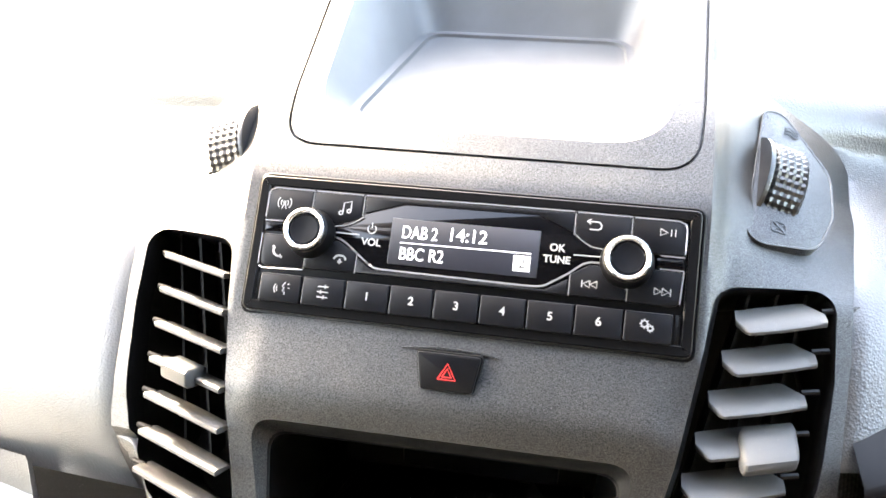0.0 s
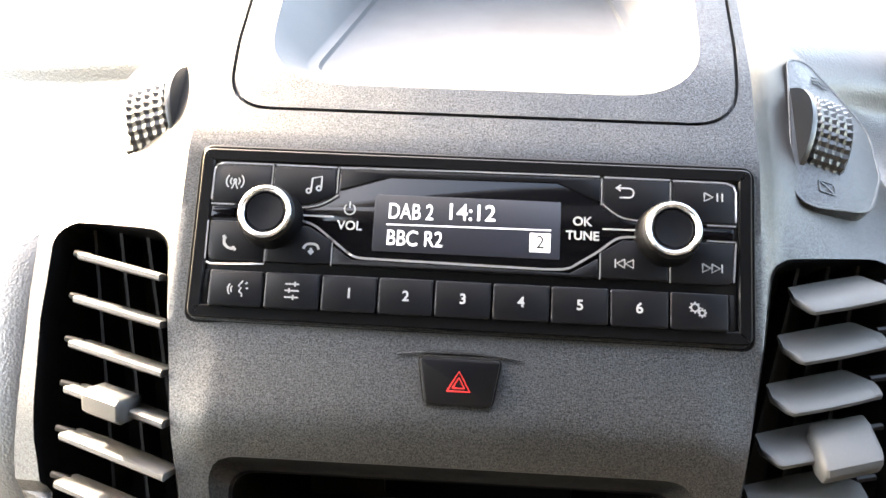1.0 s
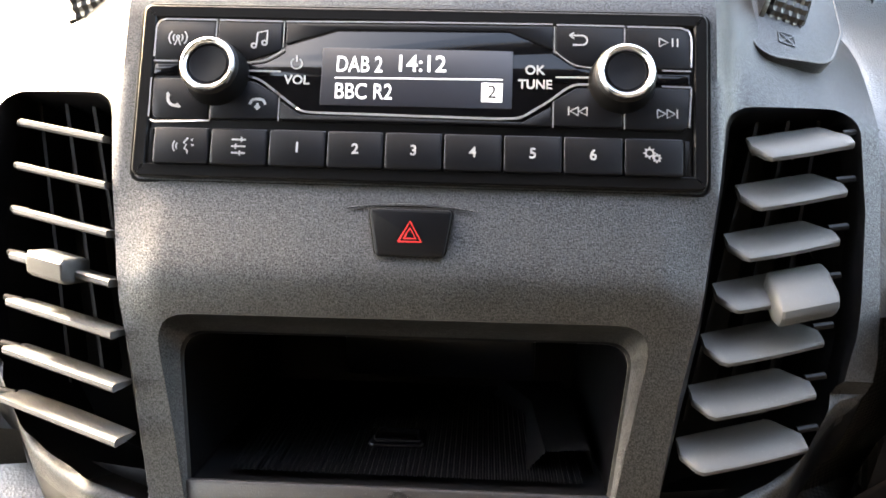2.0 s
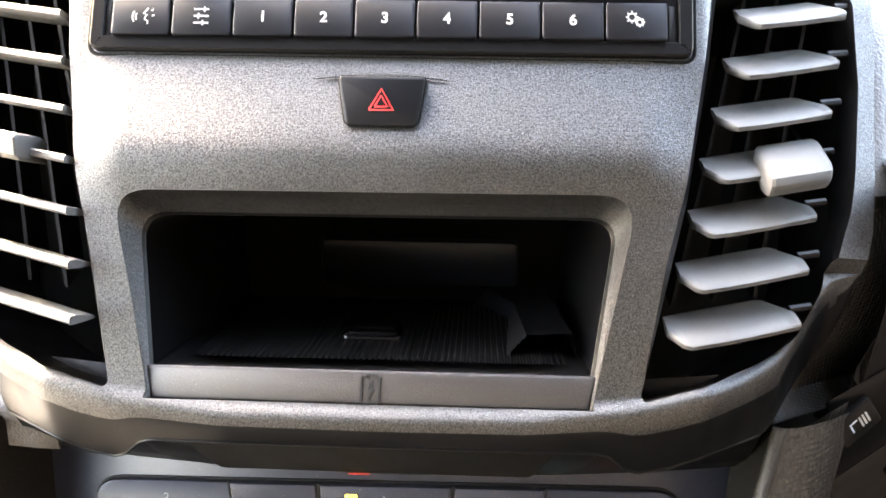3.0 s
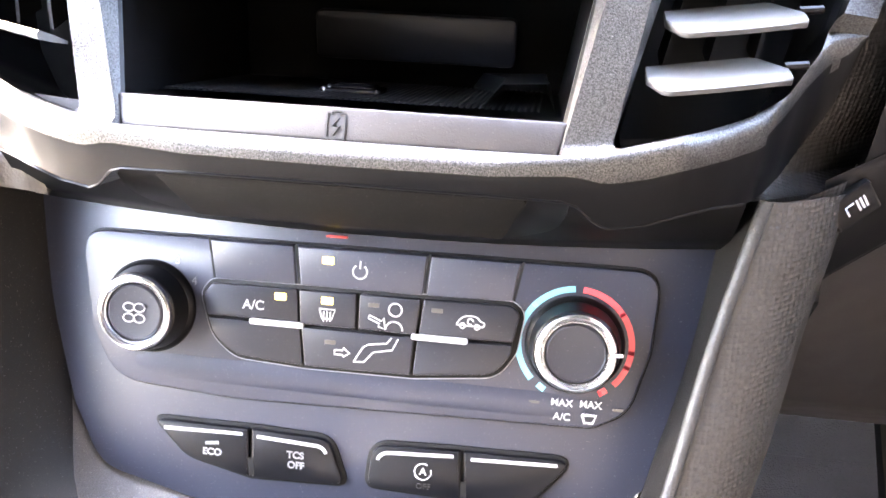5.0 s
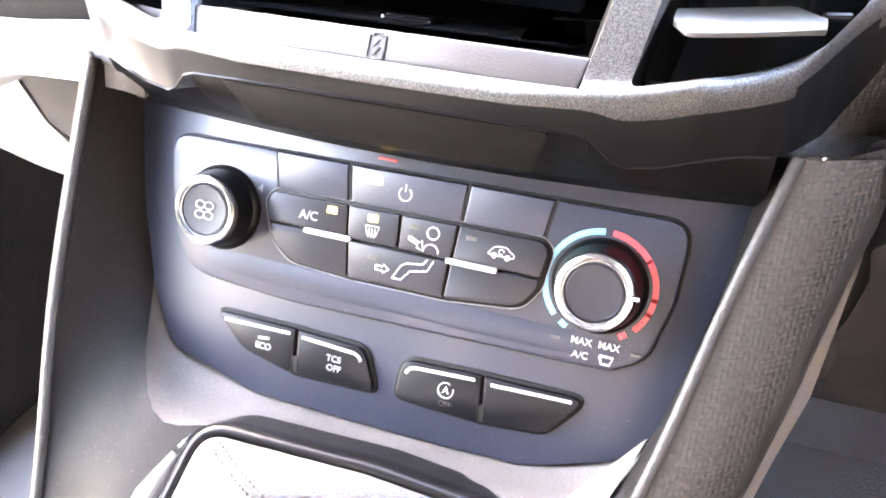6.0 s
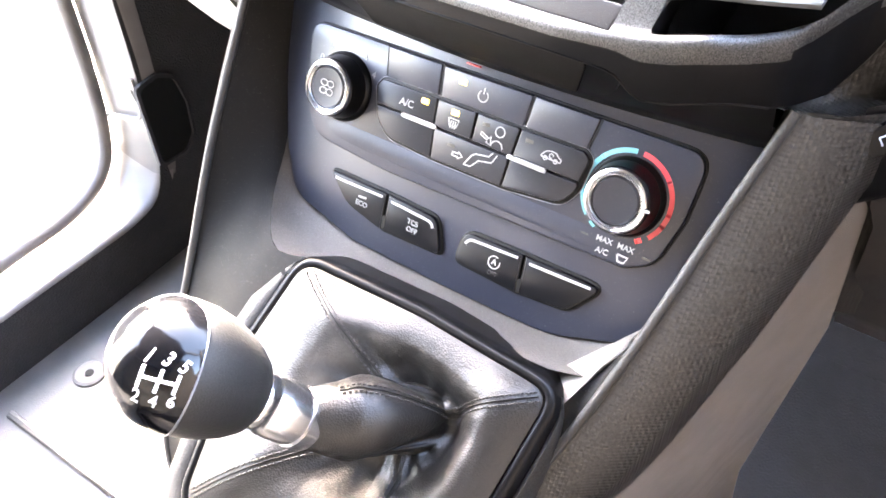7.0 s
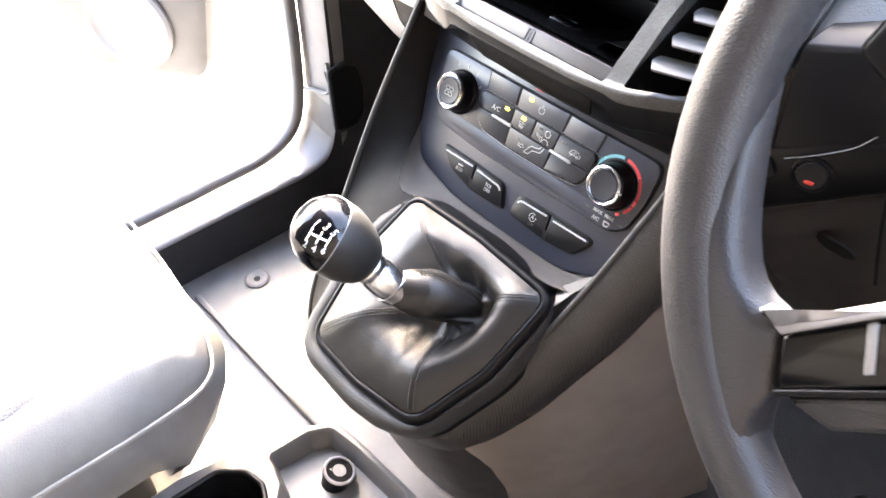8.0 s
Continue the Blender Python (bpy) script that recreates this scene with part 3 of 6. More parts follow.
b_prev = key("button", [(44.8, 20.6), (66.6, 20.4), (66.6, 33.6), (52, 33.4), (44.5, 28.8)], ZB)
b_next = key("button", [(67.4, 20.2), (87.2, 20, 3), (88, 33.8), (67.4, 34)], ZB)
for x0, x1 in ((-86, -78), (77.5, 88)):
    key("slot_bar", rect(x0, x1, 35.2, 39.0), 2.6, 0.5, GLOSS)
bm = bmesh.new()
prism(bm, rounded([(-43, 52.8, .5), (44.4, 54, .5), (44.2, 45, .5), (52, 40.2, 3), (60, 39.6, .5), (60, 35, .5), (50.5, 34.4, 4), (43.8, 29.2, 2), (34.5, 22.8, 4), (-36, 23.4, 4), (-43.6, 29, 2), (-53, 34.6, 4), (-60, 35, .5), (-60, 39.8, .5), (-52, 39.6, 3), (-42.6, 45, .5)], 1, 5), 1.4, 3.2, 0.4)
display = part("display_lens", bm, GLOSS, radio, "gloss black display surround", s=0.001)
key("upper_blank", [(-42.8, 46), (-26, 51.4), (30, 52), (44.2, 46), (44.4, 54), (-42.8, 53.6)], 3.7, 0.6)
key("lower_blank", [(-43.2, 20.6), (44.2, 20.4), (44.2, 27), (35, 21.6), (-36.5, 22.4), (-43.2, 27)], 3.7, 0.5)
key("screen", rect(-30.4, 31.5, 25.9, 45.3), 3.4, 0.4, SCREEN, 3.1, display, 0.1, "dim blue-black lit screen")
ZT = 3.5
write("word", "DAB 2", 7.6, -25.9, 39.5, ZT, GLYPH, display, align="LEFT", bold=0.02, span=14.8)
write("clock_time", "14:12", 7.8, -6.7, 40.1, ZT, GLYPH, display, align="LEFT", bold=0.06, span=15.2)
write("word", "BBC R2", 7.4, -26.0, 30.4, ZT, GLYPH, display, align="LEFT", bold=0.02, span=18.4)
bm = bmesh.new()
ribbon(bm, [(-26.0, 35.1), (28.4, 35.6)], 0.4, 3.35, 3.5)
part("screen_line", bm, GLYPH, display, s=0.001)
key("preset_box", rect(21.6, 28.4, 28.0, 34.4), 3.5, 0.1, GLYPH, 3.3, display, 0.05)
write("digit", "2", 6.2, 25.0, 31.2, 3.56, DARKINK, display, bold=0.02)
write("word", "VOL", 4.3, -38.4, 34.0, 3.3, WHITE, radio, bold=0.08)
write("word", "OK", 4.2, 38.6, 39.0, 3.3, WHITE, radio, bold=0.1)
write("word", "TUNE", 4.2, 38.8, 34.2, 3.3, WHITE, radio, bold=0.1)
strokes("power_mark", [arc(-38.8, 39.7, 1.8, 125, 415, 18), [(-38.8, 40.2), (-38.8, 42.4)]], 0.45, 3.25, WHITE, radio)
# silver lines
L = 3.7
for pts in ([(-86, 41), (-86, 51.5), (-85.2, 53.2), (-83, 54), (-66, 54)], [(-65, 54), (-44.2, 53.9)], [(-43, 53.9), (0, 54.4), (44, 54.6)], [(45.4, 54.5), (67, 54.4)], [(68, 54.3), (85, 54.2), (87.6, 53.2), (88.4, 51), (88.3, 41)],
            [(-86, 20.5), (-86.2, 33.6)], [(-86, 39.5), (-78, 39.6)], [(-85.5, 19.6), (-84, 18.9), (-66, 19.6)], [(88.3, 34), (87.5, 21)], [(79, 34.4), (88.2, 34.3)], [(79, 39.7), (88.2, 39.6)]):
    strokes("silver_line", [pts], 0.5, L, SILVER, radio)
strokes("silver_line", [smooth_line([(-54.6, 34.9), (-50, 33.4), (-43.6, 28.8), (-38.5, 25), (-35, 23.3), (-28, 23.0)], 24) + [(0, 22.7), (26, 22.4)] + smooth_line([(26, 22.4), (33.7, 22.9), (38, 25.2), (43.8, 29), (50.2, 33.8), (57, 34.6)], 24)], 0.75, 3.75, SILVER, radio)
strokes("silver_line", [smooth_line([(45, 45.4), (48.5, 42.6), (52, 40.8), (57.6, 40)], 12)], 0.4, 3.6, GREYINK, radio)
strokes("silver_line", [smooth_line([(-43, 44.4), (-46.5, 42), (-50, 40.3), (-55, 39.4)], 12)], 0.4, 3.6, GREYINK, radio)
strokes("pointer_line", [[(-55.4, 36.9), (-43.9, 36.8)]], 0.55, 3.3, WHITE, radio)
strokes("pointer_line", [[(45.3, 36.9), (57.1, 37.0)]], 0.55, 3.3, WHITE, radio)
for x in (-66, -43.6, 44.7, 67.2):
    strokes("silver_line", [[(x, 20), (x, 29)]], 0.35, 3.5, GREYINK, radio)
    strokes("silver_line", [[(x, 45), (x, 54)]], 0.35, 3.5, GREYINK, radio)
# lower row of keys
DIV = [-83.6, -64.9, -46, -27.2, -8.7, 10.1, 29, 47.9, 66.9, 85.8]
keys = []
for i in range(9):
    keys.append(key("preset_key", rect(DIV[i] + 0.35, DIV[i + 1] - 0.35, 5.0, 16.9), 4.6, 1.0, BUTTON, 1.0, radio, 0.5))
    strokes("silver_line", [[(DIV[i] + 0.6, 16.6), (DIV[i + 1] - 0.6, 16.6)]], 0.4, 4.1, SILVER, keys[-1])
    strokes("silver_line", [[(DIV[i] + 0.55, 6), (DIV[i] + 0.55, 16.4)]], 0.25, 4.3, GREYINK, keys[-1])
for x0, x1 in ((-86.6, -84.4), (86.3, 88.4)):
    key("row_slot", rect(x0, x1, 4.6, 17.2), 1.9, 0.4, DEEP)
for i, c in enumerate("123456"):
    write("digit", c, 4.7, (DIV[i + 2] + DIV[i + 3]) / 2, 11, 4.6, WHITE, keys[i + 2], bold=0.1)
# symbols
strokes("symbol", [arc(-78.6, 47.8, 1.4, 20, 90, 5)[:0] or arc(-78.6, 47.6, 1.6, -45, 45, 6), arc(-78.6, 47.6, 3.0, -45, 45, 8), arc(-78.6, 47.6, 1.6, 135, 225, 6), arc(-78.6, 47.6, 3.0, 135, 225, 8), [(-78.6, 47.6), (-79.6, 45)], [(-78.6, 47.6), (-77.6, 45)], arc(-78.6, 47.9, 0.5, 0, 360, 8)], 0.42, 3.65, WHITE, b_ant)
strokes("symbol", [[(-52.4, 45.6), (-52.2, 49.8), (-49, 50.6), (-49, 46.6)], arc(-53.2, 45.4, 0.8, 0, 360, 8), arc(-49.8, 46.4, 0.8, 0, 360, 8)], 0.55, 3.65, WHITE, b_note)
strokes("symbol", [smooth_line([(-80.2, 28.4), (-80, 26), (-78.6, 24.6), (-76.4, 24.2)], 10), [(-80.6, 28.6), (-79.6, 27.6)], [(-77.2, 25), (-76, 23.8)]], 0.9, 3.65, WHITE, b_phone)
strokes("symbol", [smooth_line([(-53.2, 25.4), (-52.4, 26.8), (-50.6, 27.2), (-48.8, 26.8), (-48, 25.4)], 12), [(-50.6, 25.8), (-50.6, 24)], [(-51.4, 24.8), (-50.6, 23.8), (-49.8, 24.8)]], 0.8, 3.65, WHITE, b_hang)
strokes("symbol", [[(49.8, 51), (53.6, 51)] + arc(53.6, 49.4, 1.6, 90, -90, 8) + [(50.6, 47.8)], [(51, 52), (49.4, 51), (51, 50)]], 0.5, 3.65, WHITE, b_back)
strokes("symbol", [[(78.2, 50.6), (81, 49.2), (78.2, 47.8), (78.2, 50.6)], [(82.4, 50.6), (82.4, 47.8)], [(84, 50.6), (84, 47.8)]], 0.45, 3.65, WHITE, b_play)
strokes("symbol", [[(49.6, 27), (49.6, 24.2)], [(52.6, 27), (50, 25.6), (52.6, 24.2), (52.6, 27)], [(55.4, 27), (52.8, 25.6), (55.4, 24.2), (55.4, 27)]], 0.42, 3.65, WHITE, b_prev)
strokes("symbol", [[(83.8, 26.8), (83.8, 24)], [(77.6, 26.8), (80.2, 25.4), (77.6, 24), (77.6, 26.8)], [(80.6, 26.8), (83.2, 25.4), (80.6, 24), (80.6, 26.8)]], 0.42, 3.65, WHITE, b_next)
strokes("symbol", [arc(-74.2, 10.6, 1.6, 140, 220, 5), arc(-74.2, 10.6, 2.6, 140, 220, 6), [(-72, 13.4), (-73.4, 11.6), (-72.4, 11.2), (-73, 9.8), (-72, 9.2), (-72, 8.2)], [(-71, 12.4), (-70.4, 13)], [(-70.8, 11), (-70, 11)]], 0.42, 4.65, WHITE, keys[0])
strokes("symbol", [[(-57.8, 13.2), (-53.2, 13.2)], [(-57.8, 11), (-53.2, 11)], [(-57.8, 8.8), (-53.2, 8.8)], [(-54.6, 14), (-54.6, 12.4)], [(-56.4, 11.8), (-56.4, 10.2)], [(-55, 9.6), (-55, 8)]], 0.5, 4.65, WHITE, keys[1])
strokes("symbol", [arc(74.9, 12.2, 1.2, 0, 360, 10), arc(77.2, 10.6, 0.9, 0, 360, 10)] + [[(74.9 + 1.2 * math.cos(a), 12.2 + 1.2 * math.sin(a)), (74.9 + 1.9 * math.cos(a), 12.2 + 1.9 * math.sin(a))] for a in [k * math.pi / 4 for k in range(8)]] + [[(77.2 + 0.9 * math.cos(a), 10.6 + 0.9 * math.sin(a)), (77.2 + 1.5 * math.cos(a), 10.6 + 1.5 * math.sin(a))] for a in [k * math.pi / 4 for k in range(8)]], 0.45, 4.65, WHITE, keys[8])


def radio_knob(x, y):
    skirt = part("knob", lathe(bmesh.new(), [(10.8, 1), (10.8, 3), (10.2, 4.6), (9.5, 11.6), (8.4, 12.4)], x, y), BLACK, radio, "black knob with chrome ring", s=0.001)
    part("chrome_ring", lathe(bmesh.new(), [(8.7, 12.0), (8.9, 12.9), (8.6, 13.8), (7.9, 14.3), (7.1, 13.9), (6.5, 12.8), (6.4, 11.6)], x, y), CHROME, skirt, "chrome ring", s=0.001)
    part("knob_cap", lathe(bmesh.new(), [(6.4, 11.6), (6.3, 12.6), (5.8, 13.1), (4, 12.9), (0.01, 12.6)], x, y), BUTTON, skirt, s=0.001)


radio_knob(-64.7, 35.2)
radio_knob(66.3, 35.7)

# ---- hazard switch ----
hazard = thing("hazard_switch", "black hazard light switch with a red triangle", "switch", FACE @ pose(0.0009, -0.0155, 0.0055, 8, 0, 0))
bm = bmesh.new()
HZ = rounded([(-10.6, -7.6, 2), (10.6, -7.6, 2), (13, 7.2, 1.4), (-13, 7.2, 1.4)], 2, 4)
prism(bm, inset(HZ, -0.6), -8, -0.6, 0.3)
part("surround", bm, DEEP, hazard, s=0.001)
bm = bmesh.new()
prism(bm, HZ, -6, 1.3, 0.9)
part("rocker", bm, BUTTON, hazard, s=0.001)
strokes("red_triangle", [[(-3.6, -2.9), (3.6, -2.9), (0, 3.4), (-3.6, -2.9)], [(-1.9, -1.9), (1.9, -1.9), (0, 1.4), (-1.9, -1.9)]], 0.5, 1.35, REDINK, hazard)


bm = bmesh.new()
sweep(bm, [(u, -6.2 - 0.0035 * u * u, 0.9 + pod_n(u, -6.2)) for u in range(-20, 23, 2)], [0.1 + 0.5 * math.cos(math.pi * u / 44) for u in range(-20, 23, 2)], 6)
part("moulded_brow", bm, FASCIA, dashboard, "fine moulded line over the hazard switch", s=0.001).matrix_basis = FACE

# ---- air vents ----
def vent(sgn, name, label, deep, bow, tab_at, first, step):
    """Seven louvres between the pod and the vent's outer wall. deep: how the blades run from their front edge."""
    v = thing(name, label, "air vent", group="centre air vents")
    for i in range(1, 8):
        inner, outer = (Vector(a) + Vector(b) * (i - 1) for a, b in zip(first, step))
        bm = bmesh.new()
        rows = []
        n = 20
        for j in range(n + 1):
            t = j / n
            lead, trail = (0.5 * max(0.0, 1 - t / 0.12), 1 - 0.55 * max(0.0, (t - 0.78) / 0.22)) if sgn > 0 else (0.0, 1.0)
            p = inner.lerp(outer, t)
            p = p + Vector((0, -0.0016 * math.sin(math.pi * t), -0.0006 * math.sin(math.pi * t))) * bow
            d = deep * (0.016 + 0.001 * math.sin(math.pi * t))
            cr = Vector((0, -deep.z, deep.y))
            prof = [(0.06, 0.55), (0.0, 0.3), (0.0, -0.3), (0.06, -0.6), (0.5, -0.5), (1.0, -0.2), (1.0, 0.2), (0.5, 0.5)]
            ring = [p + d * (lead + (trail - lead) * a) + cr * (b * 0.0022) for a, b in prof]
            rows.append([(q.x * sgn, q.y, q.z) for q in ring])
        rings(bm, rows)
        blade = part("louvre", bm, SLAT, v, smooth=40)
        bm = bmesh.new()
        q = outer + deep * 0.009
        sweep(bm, [(q.x * sgn - 0.001 * sgn, q.y, q.z), ((q.x + 0.006) * sgn, q.y + 0.002, q.z)], 0.0013, 8)
        part("pivot", bm, BLACK, blade)
        if i == 4:
            c = inner.lerp(outer, tab_at)
            bm = bmesh.new()
            w = 0.0115 if sgn > 0 else 0.0085
            prof = [(-0.0085, -0.0012), (-0.0090, 0.0012), (-0.0080, 0.0032), (-0.0055, 0.0042), (0.008, 0.0050), (0.012, 0.004), (0.012, -0.003), (-0.004, -0.0042), (-0.0072, -0.0032)] if sgn > 0 else [(-0.0075, 0.0005), (-0.008, 0.003), (-0.006, 0.0045), (0.008, 0.0052), (0.012, 0.004), (0.012, -0.003), (-0.004, -0.0035), (-0.0068, -0.0022)]
            cr = Vector((0, -deep.z, deep.y))
            yaw = (outer - inner).normalized()
            rows = []
            for a, sc in ((-w, 0.62), (-w * 0.97, 0.8), (-w * 0.9, 0.95), (-w * 0.82, 1), (w * 0.82, 1), (w * 0.9, 0.95), (w * 0.97, 0.8), (w, 0.62)):
                rows.append([((c + yaw * a + deep * (0.003 + (pa - 0.003) * sc) + cr * (pb * sc)).x * sgn, (c + yaw * a + deep * (0.003 + (pa - 0.003) * sc) + cr * (pb * sc)).y, (c + yaw * a + deep * (0.003 + (pa - 0.003) * sc) + cr * (pb * sc)).z) for pa, pb in prof])
            rings(bm, rows)
            part("slider_tab", bm, SLAT, v, "vent direction tab")
    # upright vanes and dark duct behind
    for j in range(3):
        t = (j + 0.6) / 3
        a = Vector((0.1105, 0.433, 0.648)).lerp(Vector((0.147, 0.447, 0.648)), t)
        b = Vector((0.085, 0.374, 0.562)).lerp(Vector((0.128, 0.386, 0.562)), t)
        bm = bmesh.new()
        for p, q in ((a, b),):
            pts = []
            for e in (p, q):
                for dx, dyy in ((-0.0006, 0), (0.0006, 0), (0.0006, 0.014), (-0.0006, 0.014)):
                    pts.append(bm.verts.new(((e.x + dx) * sgn, e.y + dyy, e.z)))
            for f in ((0, 1, 5, 4), (1, 2, 6, 5), (2, 3, 7, 6), (3, 0, 4, 7), (0, 3, 2, 1), (4, 5, 6, 7)):
                bm.faces.new([pts[k] for k in f])
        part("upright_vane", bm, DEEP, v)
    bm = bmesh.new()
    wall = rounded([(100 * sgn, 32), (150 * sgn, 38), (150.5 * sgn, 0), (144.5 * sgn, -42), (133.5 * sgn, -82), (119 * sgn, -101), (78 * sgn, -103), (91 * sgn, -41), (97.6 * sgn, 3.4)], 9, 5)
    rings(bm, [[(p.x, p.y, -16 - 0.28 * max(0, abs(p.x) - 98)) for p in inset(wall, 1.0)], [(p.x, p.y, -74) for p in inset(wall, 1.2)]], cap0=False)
    bmesh.ops.scale(bm, vec=(0.001,) * 3, verts=bm.verts)
    bmesh.ops.transform(bm, matrix=FACE, verts=bm.verts)
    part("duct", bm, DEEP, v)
    return v


vent(1, "air_vent", "black slatted air vent with pale-lit open louvres and a square tab", Vector((0, 0.995, 0.06)).normalized(), 0.35, 0.72, ((0.1105, 0.4066, 0.6452), (0.1457, 0.4203, 0.6456)), ((-0.0040, -0.0106, -0.0127), (-0.0032, -0.0108, -0.0126)))
vent(-1, "air_vent", "black slatted air vent with thin bright louvre edges and a tab", Vector((0, 0.86, -0.5)).normalized(), 0.0, 0.52, ((0.1025, 0.4062, 0.6475), (0.1362, 0.4180, 0.6478)), ((-0.0030, -0.0115, -0.0115), (-0.00095, -0.01025, -0.0117)))


# ---- thumbwheels ----
# plate of the driver's side wheel: y runs up along the wheel, z out of the plate
_y = Vector((0.078, 0.892, 0.443)).normalized()
_z = Vector((0.308, -0.444, 0.841))
_z = (_z - _y * _z.dot(_y)).normalized()
_x = _y.cross(_z)
WHEEL_PLATE = Matrix(((_x.x, _y.x, _z.x, 0.129), (_x.y, _y.y, _z.y, 0.474), (_x.z, _y.z, _z.z, 0.684), (0, 0, 0, 1)))


LEFT_PLATE = Matrix(((_x.x, -_y.x, -_z.x, -0.122), (-_x.y, _y.y, _z.y, 0.473), (-_x.z, _y.z, _z.z, 0.684), (0, 0, 0, 1)))


def thumbwheel(sgn):
    w = thing("vent_thumbwheel", "black knurled thumbwheel in a triangular recess beside the tray" if sgn > 0 else "black knurled thumbwheel beside the tray", "thumbwheel", group="vent thumbwheels")
    m = (WHEEL_PLATE if sgn > 0 else LEFT_PLATE) @ Matrix.Scale(1.4, 4)
    bm = bmesh.new()
    R, half, n_a, n_w = 15.5, (5.6 if sgn > 0 else 7.0), 16, 5
    rows = []
    for j in range(n_a * 2 + 1):
        a = radians(20 + 140 * j / (n_a * 2))
        row = [(-half - 0.8, (R - 3) * math.cos(a), (R - 3) * math.sin(a) - 9)]
        for i in range(n_w * 2 + 1):
            x = -half + 2 * half * i / (n_w * 2)
            bump = 0.85 if i % 2 == 1 and j % 2 == 1 else 0.0
            r = R + bump - (0.8 if i in (0, n_w * 2) else 0)
            row.append((x, r * math.cos(a), r * math.sin(a) - 9))
        row.append((half + 0.8, (R - 3) * math.cos(a), (R - 3) * math.sin(a) - 9))
        rows.append(row)
    loft(bm, rows)
    ob = part("wheel", bm, KNURL, w, "knurled black wheel", smooth=12, s=0.001)
    ob.matrix_basis = m
    bm = bmesh.new()
    prism(bm, [Vector(((R + 1.2) * math.cos(radians(a)), (R + 1.2) * math.sin(radians(a)) - 9)) for a in range(10, 171, 8)], 0, 1.6, 0.5)
    ob = part("wheel_cheek", bm, KNURL, w, s=0.001)
    ob.matrix_basis = m @ Matrix.Translation((-0.0076 * 1.0 if sgn > 0 else 0.0072, 0, 0)) @ Matrix(((0, 0, 1, 0), (1, 0, 0, 0), (0, 1, 0, 0), (0, 0, 0, 1)))
    bm = bmesh.new()
    hole = rounded(rect(-8.4, 7.0, -13, 14) if sgn > 0 else rect(-9.5, 8.5, -13, 15), 2)
    prism(bm, hole, -3, 0.6, 0.5)
    ob = part("slot", bm, DEEP, w, s=0.001)
    ob.matrix_basis = m @ Matrix.Translation((0, 0, -0.0012))
    if sgn > 0:
        bm = bmesh.new()
        esc = rounded([(-11, -29, 7), (12.5, -23, 9), (17.5, -9, 13), (16.5, 8, 15), (-0.6, 28.3, 6), (-7.5, 27, 4)], 5, 8)
        frame_ring(bm, esc, 0.8, -9, 0.22, 0.15)
        prism(bm, inset(esc, 0.8), -9, 0.1, 0.05)
        ob = part("escutcheon", bm, FASCIA, w, "grey recessed plate", s=0.001)
        ob.matrix_basis = m
        for nm, ls, dx, dy in (("airflow_mark", [smooth_line([(-2.4, y), (-0.8, y + 0.5), (0.8, y - 0.5), (2.4, y)], 10) for y in (-1.2, 0, 1.2)], 2.4, 20.5), ("closed_mark", [[(-2.2, -1.8), (2.2, -1.8), (2.2, 1.8), (-2.2, 1.8), (-2.2, -1.8)], [(-2.2, -1.8), (2.2, 1.8)], [(-2.2, 1.8), (2.2, -1.8)]], -0.3, -19.2)):
            o = strokes(nm, ls, 0.4, 0.2, DARKINK, w)
            o.matrix_basis = m @ Matrix.Translation((dx * 0.001, dy * 0.001, 0.0001))
    return w


thumbwheel(1)
thumbwheel(-1)

# ---- climate controls ----
clim = thing("climate_panel", "blue-black climate control panel with two chrome-ringed dials", "control panel", LOWER)
bm = bmesh.new()
OUT = rounded([(-122, 24, 2), (-119, -14, 30), (-108, -60, 20), (-97, -84, 18), (-54, -94.5, 40), (10, -95, 60), (60, -93.5, 40), (93, -82, 16), (108, -66, 16), (117, -30, 30), (123, 24, 2)], 10, 6)
prism(bm, OUT, -14, -3.2, 1.5)
part("backplate", bm, CLIMATE, clim, "blue-black backplate", s=0.001)
CTRL = rounded([(-104, 6, 9), (102.5, 8, 9), (101.5, -20, 25), (96, -42, 14), (84, -48.5, 8), (-44, -51.5, 60), (-90, -48.5, 18), (-99, -30, 25)], 8, 6)
bm = bmesh.new()
prism(bm, inset(CTRL, -0.8), -5, -2.4, 0.3)
part("groove", bm, DEEP, clim, s=0.001)
bm = bmesh.new()
prism(bm, CTRL, -5, 0, 1.2)
part("control_face", bm, CLIMATE, clim, "satin control face", s=0.001)
# rounded lower roll of the face
bm = bmesh.new()
rows = []
for k in range(31):
    x = -86 + k * 5.73
    g = 1 - (abs(x) / 86) ** 4
    rows.append([(x, -36.5 - 0.5 * g, -0.3 + 0.45 * g), (x, -39.5, -0.2 + 1.2 * g), (x, -42.5, -0.3 + 1.5 * g), (x, -45.2, -0.6 + 1.2 * g), (x, -47.6, -1.2 + 0.4 * g)])
loft(bm, rows)
part("lower_roll", bm, CLIMATE, clim, smooth=60, s=0.001)


def ckey(name, pts, z1, r=0.8, mat=CKEY, z0=-1.0, bev=0.5, parent=clim, label=""):
    return part(name, prism(bmesh.new(), rounded(pts, r, 4), z0, z1, bev), mat, parent, label, s=0.001)


# thin dark joints of the upper row
for a, b in (((-55.4, 6.8), (-52.8, -8.0)), ((-23.6, 7), (-21.8, -7.4)), ((23.8, 7.6), (22.8, -7.6)), ((56.2, 7.8), (53.9, -6.4))):
    strokes("joint", [[a, b]], 0.7, 0.0, DEEP, clim)
ckey("blank_button", [(-54.6, 6.2), (-24.4, 6.4), (-22.8, -7.2), (-52.2, -7.6)], 0.7, mat=CLIMATE)
